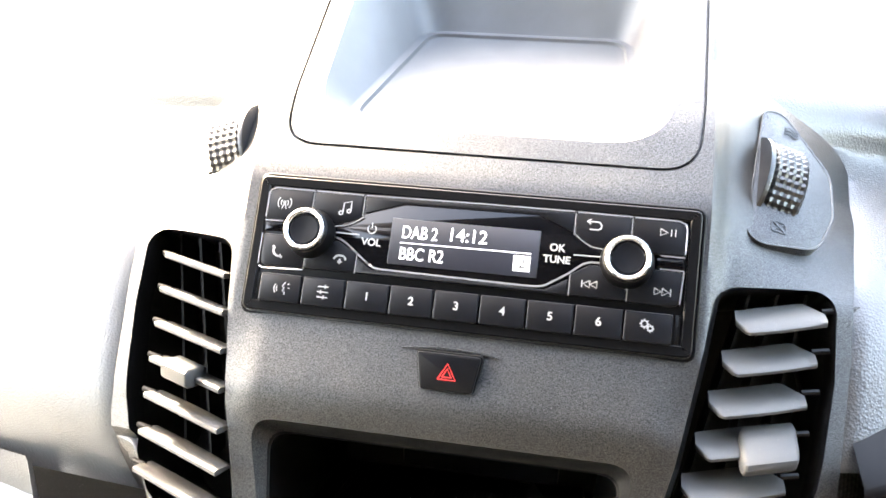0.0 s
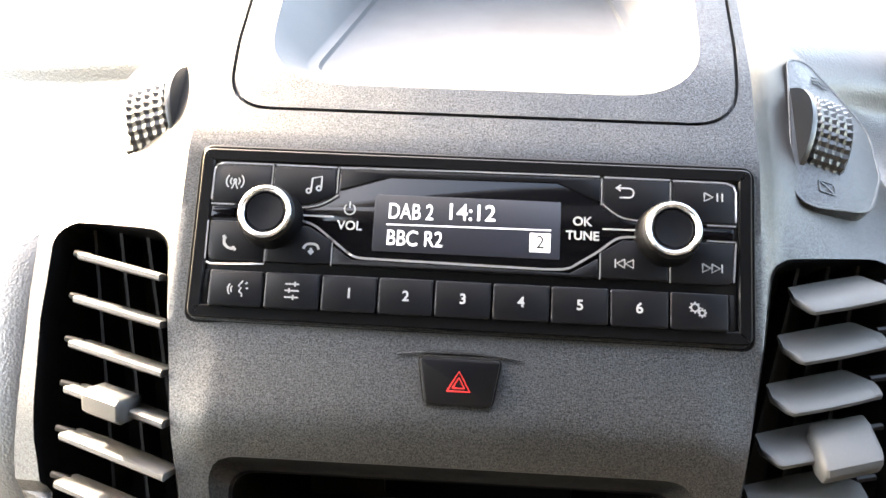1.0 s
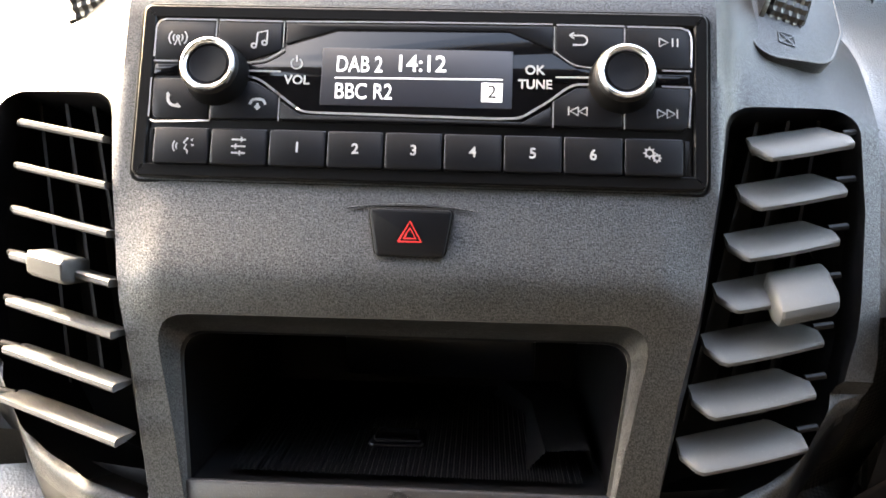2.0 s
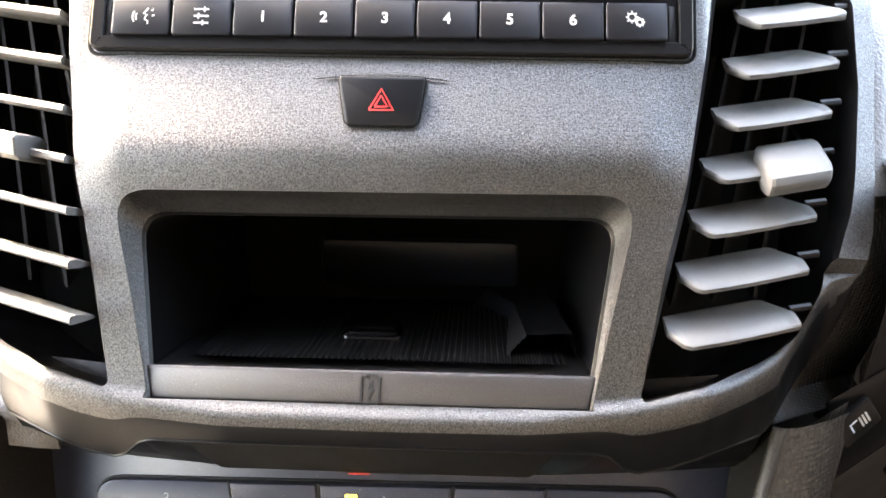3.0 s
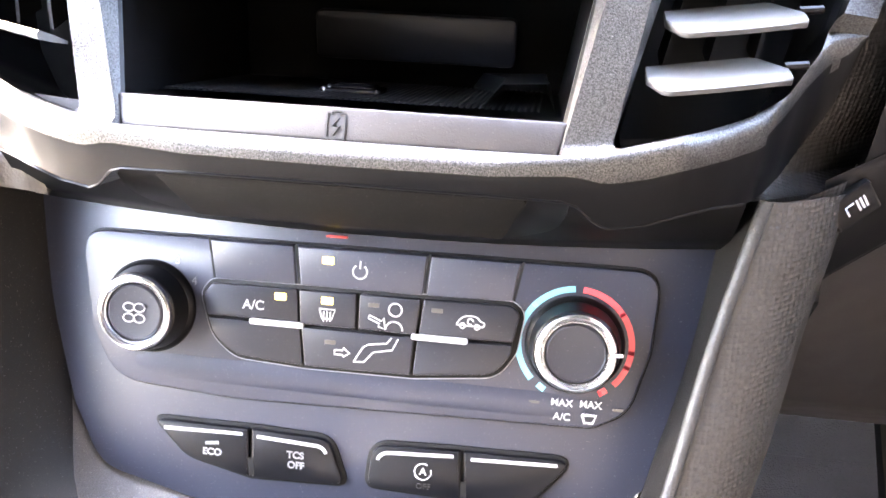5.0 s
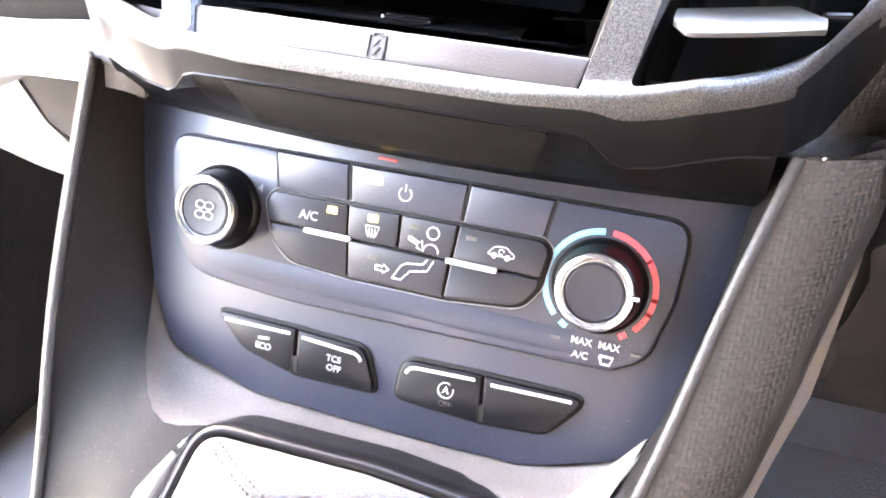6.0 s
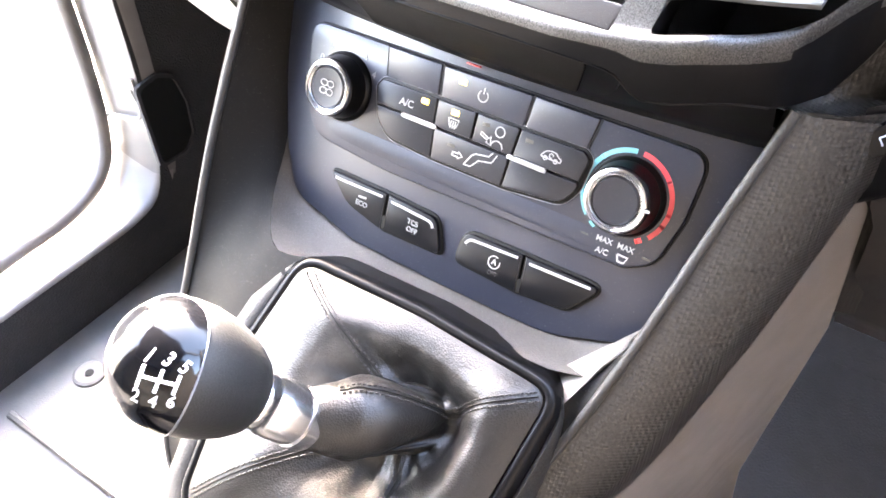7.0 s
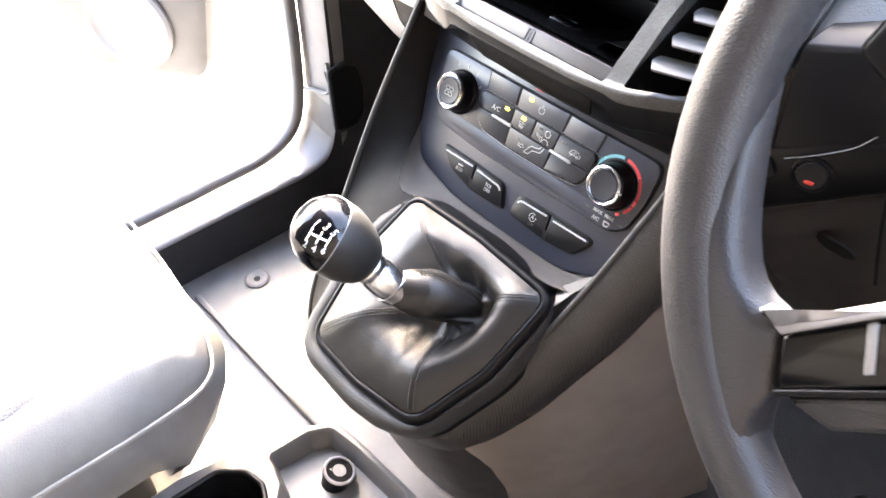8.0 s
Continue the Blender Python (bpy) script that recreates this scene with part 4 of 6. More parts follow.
power = ckey("power_button", [(-22.8, 6.4), (23.0, 7.0), (22.2, -7.0), (-21.0, -7.2)], 0.7, mat=CLIMATE, label="power button")
ckey("blank_button", [(24.6, 7.0), (55.2, 7.2), (53.2, -6.2), (23.6, -6.9)], 0.7, mat=CLIMATE)
LOW = rounded([(-57, -13, 5), (-53.5, -8.2, 4), (53.8, -6.8, 4), (57.4, -10, 5), (55.6, -24, 10), (50, -33, 12), (21, -36.2, 40), (-17.5, -36.6, 40), (-44, -35.2, 12), (-52.6, -28, 14)], 4, 5)
bm = bmesh.new()
prism(bm, inset(LOW, -0.7), -2, 0.35, 0.2)
part("button_well", bm, DEEP, clim, s=0.001)
bm = bmesh.new()
frame_ring(bm, inset(LOW, -0.9), 0.35, 0.0, 0.45, 0.1)
part("well_edge", bm, SILVER, clim, s=0.001)
ZL = 2.2
k_ac = ckey("button", [(-55.8, -12.8, 4), (-53, -9, 3), (-22, -8.6), (-21.0, -20.4), (-54.4, -20.4)], ZL, label="A/C button")
ckey("button", [(-54.2, -21.4), (-20.4, -21.6), (-18.9, -35.8), (-43.6, -34.2, 10), (-51.6, -27.6, 10)], ZL)
k_def = ckey("button", [(-21.2, -8.6), (-0.7, -8.3), (-0.5, -20.6), (-20.2, -20.8)], ZL, label="defrost button")
k_face = ckey("button", [(0.5, -8.3), (22.0, -8.0), (20.9, -20.8), (0.6, -20.6)], ZL, label="face vent button")
k_foot = ckey("button", [(-19.8, -21.8), (20.4, -21.8), (19.8, -35.4), (-18.0, -35.8)], ZL, label="foot vent button")
k_rec = ckey("button", [(23.0, -8.0), (53, -7.6, 3), (56.4, -10.2, 4), (54.6, -20.2), (22.0, -20.8)], ZL, label="air recirculation button")
ckey("button", [(21.6, -21.8), (54.4, -21.2), (54.4, -24.4, 8), (49.2, -32.2, 10), (20.8, -35.3)], ZL)
for x0, x1 in ((-38.8, -18.8), (19.4, 39.2)):
    ckey("bright_bar", rect(x0, x1, -22.4, -20.2), 3.0, 1.0, WHITE, 2.0, 0.4)
for x, y, par, z in ((-11.7, 2.4, power, 0.7), (-27.8, -11.6, k_ac, ZL), (-10.9, -11.6, k_def, ZL)):
    ckey("lamp", rect(x - 2.1, x + 2.1, y - 1.3, y + 1.3), z + 0.2, 0.6, AMBER, z - 0.3, 0.1, par, "lit amber lamp")
for x, y, par in ((5.6, -11.6, k_face), (27.9, -11.5, k_rec), (-9.2, -26.3, k_foot)):
    ckey("lamp", rect(x - 2, x + 2, y - 0.8, y + 0.8), ZL + 0.1, 0.3, UNLIT, ZL - 0.3, 0.05, par, "unlit lamp")
strokes("power_mark", [arc(-0.2, -0.6, 2.5, 125, 415, 18), [(-0.2, 0.4), (-0.2, 3.2)]], 0.6, 0.75, WHITE, power)
write("letters", "A/C", 4.8, -37.5, -15.6, ZL, WHITE, k_ac, bold=0.08)
strokes("symbol", [[(-13.6, -14.6), (-8, -14.6), (-9, -18), (-12.6, -18), (-13.6, -14.6)], [(-12, -15.4), (-12, -19)], [(-10.8, -15.4), (-10.8, -19)], [(-9.6, -15.4), (-9.6, -19)]], 0.5, ZL + 0.05, WHITE, k_def)
strokes("symbol", [arc(13.3, -12.6, 2.3, 0, 360, 18), arc(13.2, -19.8, 3.0, 0, 180, 12), [(4.4, -15.2), (8.6, -17), (9.4, -15.8), (10.2, -19.8), (7.6, -19), (8, -17.9), (4, -16.4), (4.4, -15.2)]], 0.6, ZL + 0.05, WHITE, k_face)
strokes("symbol", [[(-0.4, -32.4), (2.6, -27), (4.4, -25.8), (11, -24.8), (12.6, -22.6)], [(-0.4, -32.4), (3.2, -32.2), (6.4, -28.4), (13, -27), (15, -22.8)], [(-7.4, -28.8), (-4.4, -28.8), (-4.4, -27.8), (-2, -29.6), (-4.4, -31.2), (-4.4, -30.4), (-7.4, -30.4), (-7.4, -28.8)]], 0.6, ZL + 0.05, WHITE, k_foot)
strokes("symbol", [smooth_line([(34.8, -15.4), (36, -13.6), (38, -12.4), (41.4, -12.4), (43, -13.8), (44.4, -14.4), (44.2, -15.8)], 16), [(34.8, -15.6), (44.2, -15.8)], arc(37, -15.8, 0.9, 0, 360, 8), arc(42, -15.9, 0.9, 0, 360, 8), arc(39.6, -14.2, 1.0, 0, 300, 8)], 0.5, ZL + 0.05, WHITE, k_rec)


def dial(name, x, y, label):
    base = part(name, lathe(bmesh.new(), [(17.0, -1), (17.0, 0.8), (16.4, 2.0), (15.4, 3), (14.0, 11.5), (13.0, 12.4)], x, y, 64), BLACK, clim, label, s=0.001)
    part("chrome_ring", lathe(bmesh.new(), [(13.4, 11.2), (13.5, 12.4), (13.1, 13.5), (12.2, 14.0), (11.5, 13.6), (11.2, 12.8), (10.8, 12.4), (10.4, 12.8), (10.1, 12.2), (10.0, 11)], x, y, 64), CHROME, base, "brushed chrome ring", s=0.001)
    part("dial_cap", lathe(bmesh.new(), [(10.0, 11), (9.9, 12.4), (9.3, 13.0), (7, 12.8), (0.01, 12.5)], x, y, 48), CKEY, base, s=0.001)
    return base


fan_dial = dial("fan_dial", -76.4, -19.8, "black fan speed dial")
temp_dial = dial("temperature_dial", 75.6, -19.2, "black temperature dial")
FANROT = [(-76.4 + 2.7 * math.cos(a), -19.8 + 2.7 * math.sin(a)) for a in (0.785, 2.356, 3.927, 5.498)]
strokes("fan_mark", [arc(fx, fy, 2.0, 0, 360, 14, 1.5) for fx, fy in FANROT], 0.5, 13.2, GREYINK, fan_dial)
strokes("pointer_mark", [[(75.6 + 11.8, -19.2 + 0.8), (75.6 + 15.1, -19.2 + 1.2)]], 1.2, 14.3, WHITE, temp_dial)
strokes("blue_arc", [arc(75.6, -19.2, 19.2, 94, 224, 40)], 2.1, 0.1, BLUEINK, clim)
strokes("red_arc", [arc(75.6, -19.2, 19.2, 86, -42, 40)], 2.1, 0.1, REDARC, clim)
strokes("blue_dash", [arc(75.6, -19.2, 19.0, 233, 242, 4)], 2.1, 0.1, BLUEINK, clim)
strokes("red_dash", [arc(75.6, -19.2, 19.0, -51, -60, 4)], 2.1, 0.1, REDARC, clim)
for i, (x, y) in enumerate(((-93.0, -9.8), (-87.2, -2.4), (-77.2, 0.2), (-66.8, -2.4), (-60.4, -9.4))):
    write("digit", str(i), 4.4, x, y, 0.05, WHITE if i in (1, 2, 3) else GREYINK, clim)
write("letters", "MAX", 3.5, 73.0, -39.8, 1.25, WHITE, clim, bold=0.06)
write("letters", "MAX", 3.5, 82.8, -39.6, 1.25, WHITE, clim, bold=0.06)
write("letters", "A/C", 3.6, 73.4, -44.8, 1.25, WHITE, clim, bold=0.04)
strokes("symbol", [[(80.2, -43.2), (85, -43.2), (84, -46), (81.2, -46), (80.2, -43.2)]], 0.9, 1.4, WHITE, clim)
for x in (63.5, 92.2):
    strokes("unlit_mark", [[(x - 1.8, -40.6), (x + 1.8, -40.6)]], 1.0, 0.6, UNLIT, clim)
# two switch pairs
for outline, div, bars, in (
        ([(-76, -62.0, 2), (-38.2, -61.8, .6), (-8, -62.6, 8), (-1.2, -80.2, 3), (-37.2, -81.4, .6), (-62, -75.8, 14)], -37.8, None),
        ([(7.0, -62.6, 8), (39, -61.4, .6), (80.2, -60.8, 4), (66, -78.2, 10), (41, -80.6, .6), (5.4, -79.6, 4)], 40.0, None)):
    o = rounded(outline, 2, 5)
    bm = bmesh.new()
    prism(bm, inset(o, -0.8), -6, -2.6, 0.3)
    part("switch_well", bm, DEEP, clim, s=0.001)
SWI = [
    ("switch", [(-75.2, -62.6, 2), (-38.6, -62.4), (-37.8, -80.8), (-61.8, -75.4, 12)]),
    ("switch", [(-37.4, -62.4), (-8.6, -63.2, 6), (-2.0, -79.7, 3), (-36.6, -80.8)]),
    ("switch", [(7.8, -63.2, 6), (39.2, -62.0), (40.6, -80.1), (6.2, -79.1, 4)]),
    ("switch", [(40.4, -62.0), (79.0, -61.4, 3), (65.6, -77.8, 9), (41.8, -80.1)])]
sw = [ckey(n, p, -0.6, 0.8, BUTTON, -5, 0.8) for n, p in SWI]
ZS = -0.5
strokes("white_bar", [[(-70.6, -65.2), (-40.6, -64.4)]], 1.3, ZS, WHITE, sw[0])
strokes("white_bar", [[(-35.2, -64.8), (-13, -65.8)] + arc(-13, -69.8, 4, 90, 20, 6)], 1.3, ZS, WHITE, sw[1])
strokes("white_bar", [arc(13.6, -69.4, 4, 165, 90, 6) + [(14, -65.3), (37.0, -64.0)]], 1.3, ZS, WHITE, sw[2])
strokes("white_bar", [[(43.2, -64.4), (73.6, -63.2)]], 1.3, ZS, WHITE, sw[3])
write("letters", "ECO", 3.6, -52, -72.6, ZS, GREYINK, sw[0], bold=0.1)
strokes("letters_bar", [[(-54.6, -69.4), (-49.6, -68.8)]], 1.2, ZS, GREYINK, sw[0])
write("letters", "TCS", 3.6, -20.6, -70.4, ZS, GREYINK, sw[1], bold=0.1)
write("letters", "OFF", 3.6, -20.2, -74.2, ZS, GREYINK, sw[1], bold=0.1)
write("letters", "A", 3.8, 26.4, -71.0, ZS, WHITE, sw[2], bold=0.08)
strokes("symbol", [arc(26.4, -71.0, 3.0, 60, 380, 18)], 0.5, ZS, WHITE, sw[2])
write("letters", "OFF", 3.0, 26.8, -76.6, ZS, DARKINK, sw[2])
for x, par in ((-37.0, sw[1]), (41.2, sw[3])):
    strokes("rocker_slot", [[(x - 0.2, -73.0), (x + 0.4, -79.5)]], 2.0, ZS, DEEP, par)
# dim red reflection, drawn as a small glowing bar
bm = bmesh.new()
prism(bm, rounded(rect(-13, -5.5, 10.5, 11.2), 0.3), -1, 0.4, 0.2)
part("red_reflection", bm, REDGLOW, clim, "small red glow", s=0.001)

# ---- gear console ----
console = thing("gear_console", "dark grey plastic gear console below the climate panel", "centre console")
RIM = [(0.1285, 0.357, 0.530), (0.117, 0.333, 0.487), (0.107, 0.305, 0.446), (0.094, 0.278, 0.403), (0.078, 0.25, 0.360), (0.061, 0.225, 0.32), (0.036, 0.203, 0.286), (-0.016, 0.193, 0.272),
       (-0.065, 0.194, 0.274), (-0.103, 0.199, 0.281), (-0.122, 0.213, 0.302), (-0.128, 0.236, 0.338), (-0.131, 0.268, 0.388), (-0.134, 0.305, 0.446), (-0.130, 0.355, 0.526)]
DECK = [(0.1215, 0.374, 0.520), (0.1155, 0.356, 0.474), (0.107, 0.335, 0.441), (0.092, 0.296, 0.4195), (0.078, 0.262, 0.3955), (0.066, 0.224, 0.369), (0.050, 0.186, 0.3425), (0.0, 0.178, 0.337),
        (-0.052, 0.180, 0.338), (-0.074, 0.196, 0.3495), (-0.084, 0.225, 0.370), (-0.090, 0.254, 0.390), (-0.098, 0.290, 0.4155), (-0.112, 0.335, 0.443), (-0.122, 0.372, 0.516)]
NR = 60
rim, deck = smooth_line(RIM, NR), smooth_line(DECK, NR)
bm = bmesh.new()
loft(bm, [[tuple((1 - k) * np.array(a) + k * np.array(b)) for a, b in zip(rim, deck)] for k in (0, 0.2, 0.4, 0.6, 0.8, 1.0)])
shelf_top = [LOWER @ Vector((x * 0.001, y * 0.001, -0.008)) for x, y in smooth_line([(116, -28), (108, -62), (92, -79), (60, -91), (10, -93), (-54, -92), (-95, -82), (-106, -58), (-117, -20)], 30)]
shelf_low = smooth_line([(0.1135, 0.350, 0.462), (0.107, 0.335, 0.437), (0.098, 0.311, 0.424), (0.08, 0.293, 0.4165), (0.0, 0.291, 0.4150), (-0.052, 0.289, 0.4135), (-0.080, 0.286, 0.4105), (-0.098, 0.305, 0.4195), (-0.109, 0.333, 0.438), (-0.1155, 0.352, 0.468)], 30)
for pick, rowb in ((deck[38:], shelf_low[15:]), (deck[:15], shelf_low[:8])):
    far = smooth_line(rowb, len(pick))
    loft(bm, [[tuple((1 - k) * np.array(a) + k * np.array(b)) for a, b in zip(pick, far)] for k in (0, 0.3, 0.65, 1.0)])
bmesh.ops.remove_doubles(bm, verts=bm.verts[:], dist=0.00002)
for _ in range(14):
    bmesh.ops.smooth_vert(bm, verts=[v for v in bm.verts if not v.is_boundary], factor=0.5, use_axis_x=True, use_axis_y=True, use_axis_z=True)
bmesh.ops.recalc_face_normals(bm, faces=bm.faces[:])
# the wall's shade is in its near-black colour
part("console_tub", bm, CONSOLE_SHADE, console, "smooth grey inner wall, coloured dark for shade", smooth=85)
bm = bmesh.new()
sweep(bm, rim, 0.0022, 10)
part("console_rim", bm, RIMTEX, console, "leather-grained rim", smooth=60)
# deck carrying the gaiter
bm = bmesh.new()
dk = [Vector(p) for p in deck[10:41]]
vs = [bm.verts.new(p) for p in dk]
c0 = bm.verts.new((0.005, 0.240, 0.350))
for a, b in zip(vs, vs[1:]):
    bm.faces.new((a, b, c0))
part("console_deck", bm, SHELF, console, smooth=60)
shelf_mid = [tuple(0.5 * np.array(a) + 0.5 * np.array(b) + np.array((0, 0.001, -0.006))) for a, b in zip(shelf_top, shelf_low)]
bm = bmesh.new()
loft(bm, [shelf_top, shelf_mid, shelf_low])
part("console_shelf", bm, SHELF, console, "grained shelf coloured pale as if lit", smooth=60)
# outer cheeks running forward from the rim
for name, pts, lab in (("driver_cheek", rim[:33], "hex-textured grey cheek"), ("passenger_cheek", rim[30:], "smooth grey cheek, coloured dark for shade")):
    sgn = 1 if name == "driver_cheek" else -1
    bm = bmesh.new()
    rows = []
    for off, back, down in ((0.0, 0.0, 0.0), (0.006, 0.0, 0.0), (0.016, 0.004, 0.0), (0.028, 0.012, -0.002), (0.036, 0.028, -0.004), (0.040, 0.08, -0.012), (0.036, 0.34, -0.06)) if sgn > 0 else ((0.0, 0.0, 0.0), (0.007, 0.006, 0.003), (0.012, 0.03, 0.0), (0.014, 0.065, -0.006), (0.016, 0.14, -0.02), (0.016, 0.34, -0.06)):
        rows.append([(p[0] + sgn * off * (0.35 + 0.65 * min(1, abs(p[0]) / 0.09)), p[1] + back, max(0.03, p[2] + down - (0.0 if back < 0.01 else 0.02 * (1 - min(1, abs(p[0]) / 0.1))))) for p in pts])
    loft(bm, rows)
    part(name, bm, HEXTEX if sgn > 0 else CONSOLE_SHADE, console, lab, smooth=60)
bm = bmesh.new()
front = [Vector(p) for p in rim[20:48]]
loft(bm, [[p for p in front], [(p.x * 0.98, p.y + 0.012, p.z - 0.03) for p in front], [(p.x * 0.9, p.y + 0.05, 0.12) for p in front], [(p.x * 0.9, p.y + 0.12, 0.015) for p in front]])
part("console_front", bm, KNEE, console, "dark lower end of the console", smooth=60)

bm = bmesh.new()
side = rim[:33]
loft(bm, [[(p[0] + 0.030 * min(1, abs(p[0]) / 0.09), p[1] + 0.02, max(0.05, p[2] - 0.012)) for p in side], [(p[0] + 0.034 * min(1, abs(p[0]) / 0.09), p[1] + 0.05, max(0.04, p[2] * 0.75 - 0.01)) for p in side], [(p[0] * 0.9 + 0.03, p[1] + 0.09, max(0.035, p[2] * 0.35)) for p in side], [(p[0] * 0.9 + 0.035, p[1] + 0.12, 0.02) for p in side]])
part("console_side", bm, SIDEM, console, "grey side panel of the console", smooth=60)

# ---- gear lever ----
lever = thing("gear_lever", "six-speed gear lever with leather gaiter and gloss black knob top", "gear lever", GEAR)
GO = rounded([(-57, 62, 14), (12, 64.5, 60), (84, 61, 12), (79, -5, 60), (58, -63, 22), (0, -71, 60), (-56, -69, 16), (-66, 0, 60)], 14, 7)
bm = bmesh.new()
rings(bm, [[(p.x, p.y, -24) for p in inset(GO, -10)], [(p.x, p.y, -4) for p in inset(GO, -5)], [(p.x, p.y, 2.0) for p in inset(GO, -3.4)], [(p.x, p.y, 4.2) for p in inset(GO, -1.6)], [(p.x, p.y, 4.6) for p in inset(GO, 0.4)], [(p.x, p.y, 3.4) for p in inset(GO, 2.2)], [(p.x, p.y, 0) for p in inset(GO, 2.6)]], False, False)
part("gaiter_frame", bm, BLACK, lever, "satin black gaiter frame", s=0.001, smooth=60)
TOP = Vector((-4, 2.3, 36))     # where the gaiter meets the chrome collar
HOLE = Vector((27, 20, 4))
KAXIS = Vector((-0.45, 0.0735, 0.889)).normalized()


def even(poly, n):
    """The outline again, with n evenly spaced points."""
    P = poly + [poly[0]]
    run = [0.0]
    for a, b in zip(P, P[1:]):
        run.append(run[-1] + (b - a).length)
    out, j = [], 0
    for k in range(n):
        d = run[-1] * k / n
        while run[j + 1] < d:
            j += 1
        out.append(P[j].lerp(P[j + 1], (d - run[j]) / max(1e-9, run[j + 1] - run[j])))
    return out


# rounded lip of the console round the gaiter frame
base = [p for p in even(inset(GO, -4), 200) if p.y < 61]
edges = {k: [p for p, q in zip(even(inset(GO, -4 - k), 200), even(inset(GO, -4), 200)) if q.y < 61] for k in (3, 8, 13, 16, 17)}
bm = bmesh.new()
rows = [[(p.x, p.y, -3.5) for p in base]]
for k, z in ((3, -1.2), (8, -0.6), (13, -3.0), (16, -8.0), (17, -26.0)):
    row = []
    for p, q in zip(base, edges[k]):
        w = 1 - 0.7 * max(0.0, min(1.0, (p.x - 20) / 40))
        w *= min(1.0, 0.12 + max(0.0, 61 - p.y) / 32)
        row.append((p.x + (q.x - p.x) * w, p.y + (q.y - p.y) * w, z))
    rows.append(row)
loft(bm, rows)
ob = part("console_lip", bm, RIMTEX, console, "leather-grained lip round the gaiter frame", s=0.001, smooth=70)
ob.matrix_basis = GEAR

N_G = 144
EDGE = even(inset(GO, 2.4), N_G)
CORNERS = [min(range(N_G), key=lambda i: (EDGE[i] - Vector(c)).length) for c in ((-54, 59), (81, 58), (56, -60), (-54, -66))]


def near_seam(i):
    """1 on a corner seam, falling to 0 between them."""
    d = min(min(abs(i - c), N_G - abs(i - c)) for c in CORNERS)
    return math.exp(-(d / 6.5) ** 2)


def gaiter_ring(k, i):
    """Tent of four sagging panels; k 0 at the frame, 1 at the sleeve's foot."""
    p = EDGE[i]
    c = Vector((HOLE.x, HOLE.y))
    d = (p - c).normalized()
    q = p.lerp(c + d * 16, k)
    a = math.atan2(d.y, d.x)
    w = near_seam(i)
    side = 0.62 - 0.38 * math.sin(a)
    h = 4.2 + (9.5 * side + 3 * w) * math.sin(math.pi * min(1.0, k / 0.82)) - 11 * (1 - 0.45 * w) * max(0.0, k - 0.45) ** 1.3 / 0.46
    h += 7 * max(0.0, math.cos(a - 3.6)) * k ** 1.3
    h -= 8 * max(0.0, math.cos(a - 0.35)) ** 4 * math.exp(-((k - 0.88) / 0.16) ** 2)
    h -= 5 * max(0.0, math.cos(a + 1.75)) ** 6 * math.exp(-((k - 0.78) / 0.2) ** 2)
    crease = 1.5 * math.sin(11 * a + 5 * k + 2.5 * noise.noise(Vector((p.x * 0.03, p.y * 0.03, 1)))) * max(0.0, k - 0.35) ** 1.2
    crease += 1.3 * noise.noise(Vector((q.x * 0.07, q.y * 0.07, 4))) * k + 0.5 * noise.noise(Vector((q.x * 0.2, q.y * 0.2, 9))) * k
    return (q.x, q.y, h + crease)


bm = bmesh.new()
STEPS = 30
loops = [[gaiter_ring(j / STEPS, i) for i in range(N_G)] for j in range(STEPS + 1)]
axis = (TOP - Vector((HOLE.x, HOLE.y, -6))).normalized()
sx = axis.cross(Vector((0, 0, 1))).normalized()
sy = sx.cross(axis)
foot = loops[-1]
for j in range(1, 19):
    t = j / 18
    c = Vector((HOLE.x, HOLE.y, 10)).lerp(TOP - KAXIS * 5, t)
    rr = 17.5 * (1 - t) + 12.4 * t + 2.0 * math.sin(math.pi * t) + 0.7 * math.sin(t * 26) * (1 - t)
    row = []
    for i in range(N_G):
        f = Vector(foot[i]) - Vector((HOLE.x, HOLE.y, 10))
        a = math.atan2(f.dot(sy), f.dot(sx))
        wr = 1 + (0.07 * math.sin(3 * a + 7 * t) + 0.05 * math.sin(8 * a - 10 * t) + 0.05 * noise.noise(Vector((math.cos(a) * 2, math.sin(a) * 2, t * 6)))) * (1 - t) ** 0.5
        tgt = c + (sx * math.cos(a) + sy * math.sin(a)) * rr * wr
        blend = min(1.0, t / 0.4)
        row.append(tuple(Vector(foot[i]).lerp(tgt, blend * blend * (3 - 2 * blend))))
    loops.append(row)
rings(bm, loops, False, False)
gaiter = part("gaiter", bm, LEATHER, lever, "creased black leather gaiter", s=0.001, smooth=80)
# stitched seams from the corners up the sleeve
for i0 in CORNERS:
    for d in (-2.0, 0, 2.0):
        bm = bmesh.new()
        pts = []
        for j in range(1, 44):
            P = Vector(loops[j][i0])
            Q = Vector(loops[j][(i0 + 1) % N_G]) - Vector(loops[j][i0 - 1])
            R = Vector(loops[j + 1][i0]) - Vector(loops[j - 1][i0])
            up = R.cross(Q).normalized()
            up = up if up.z > 0 else -up
            pts.append(P + Q.normalized() * d + up * 0.3)
        if d == 0:
            sweep(bm, pts, 0.35, 5)
        else:
            for a, b in zip(pts, pts[1:]):
                n = max(1, round((b - a).length / 2.6))
                for u in range(n):
                    sweep(bm, [a.lerp(b, (u + 0.1) / n), a.lerp(b, (u + 0.72) / n)], 0.45, 5)
        part("stitching", bm, STITCH if d else DEEP, gaiter, s=0.001)

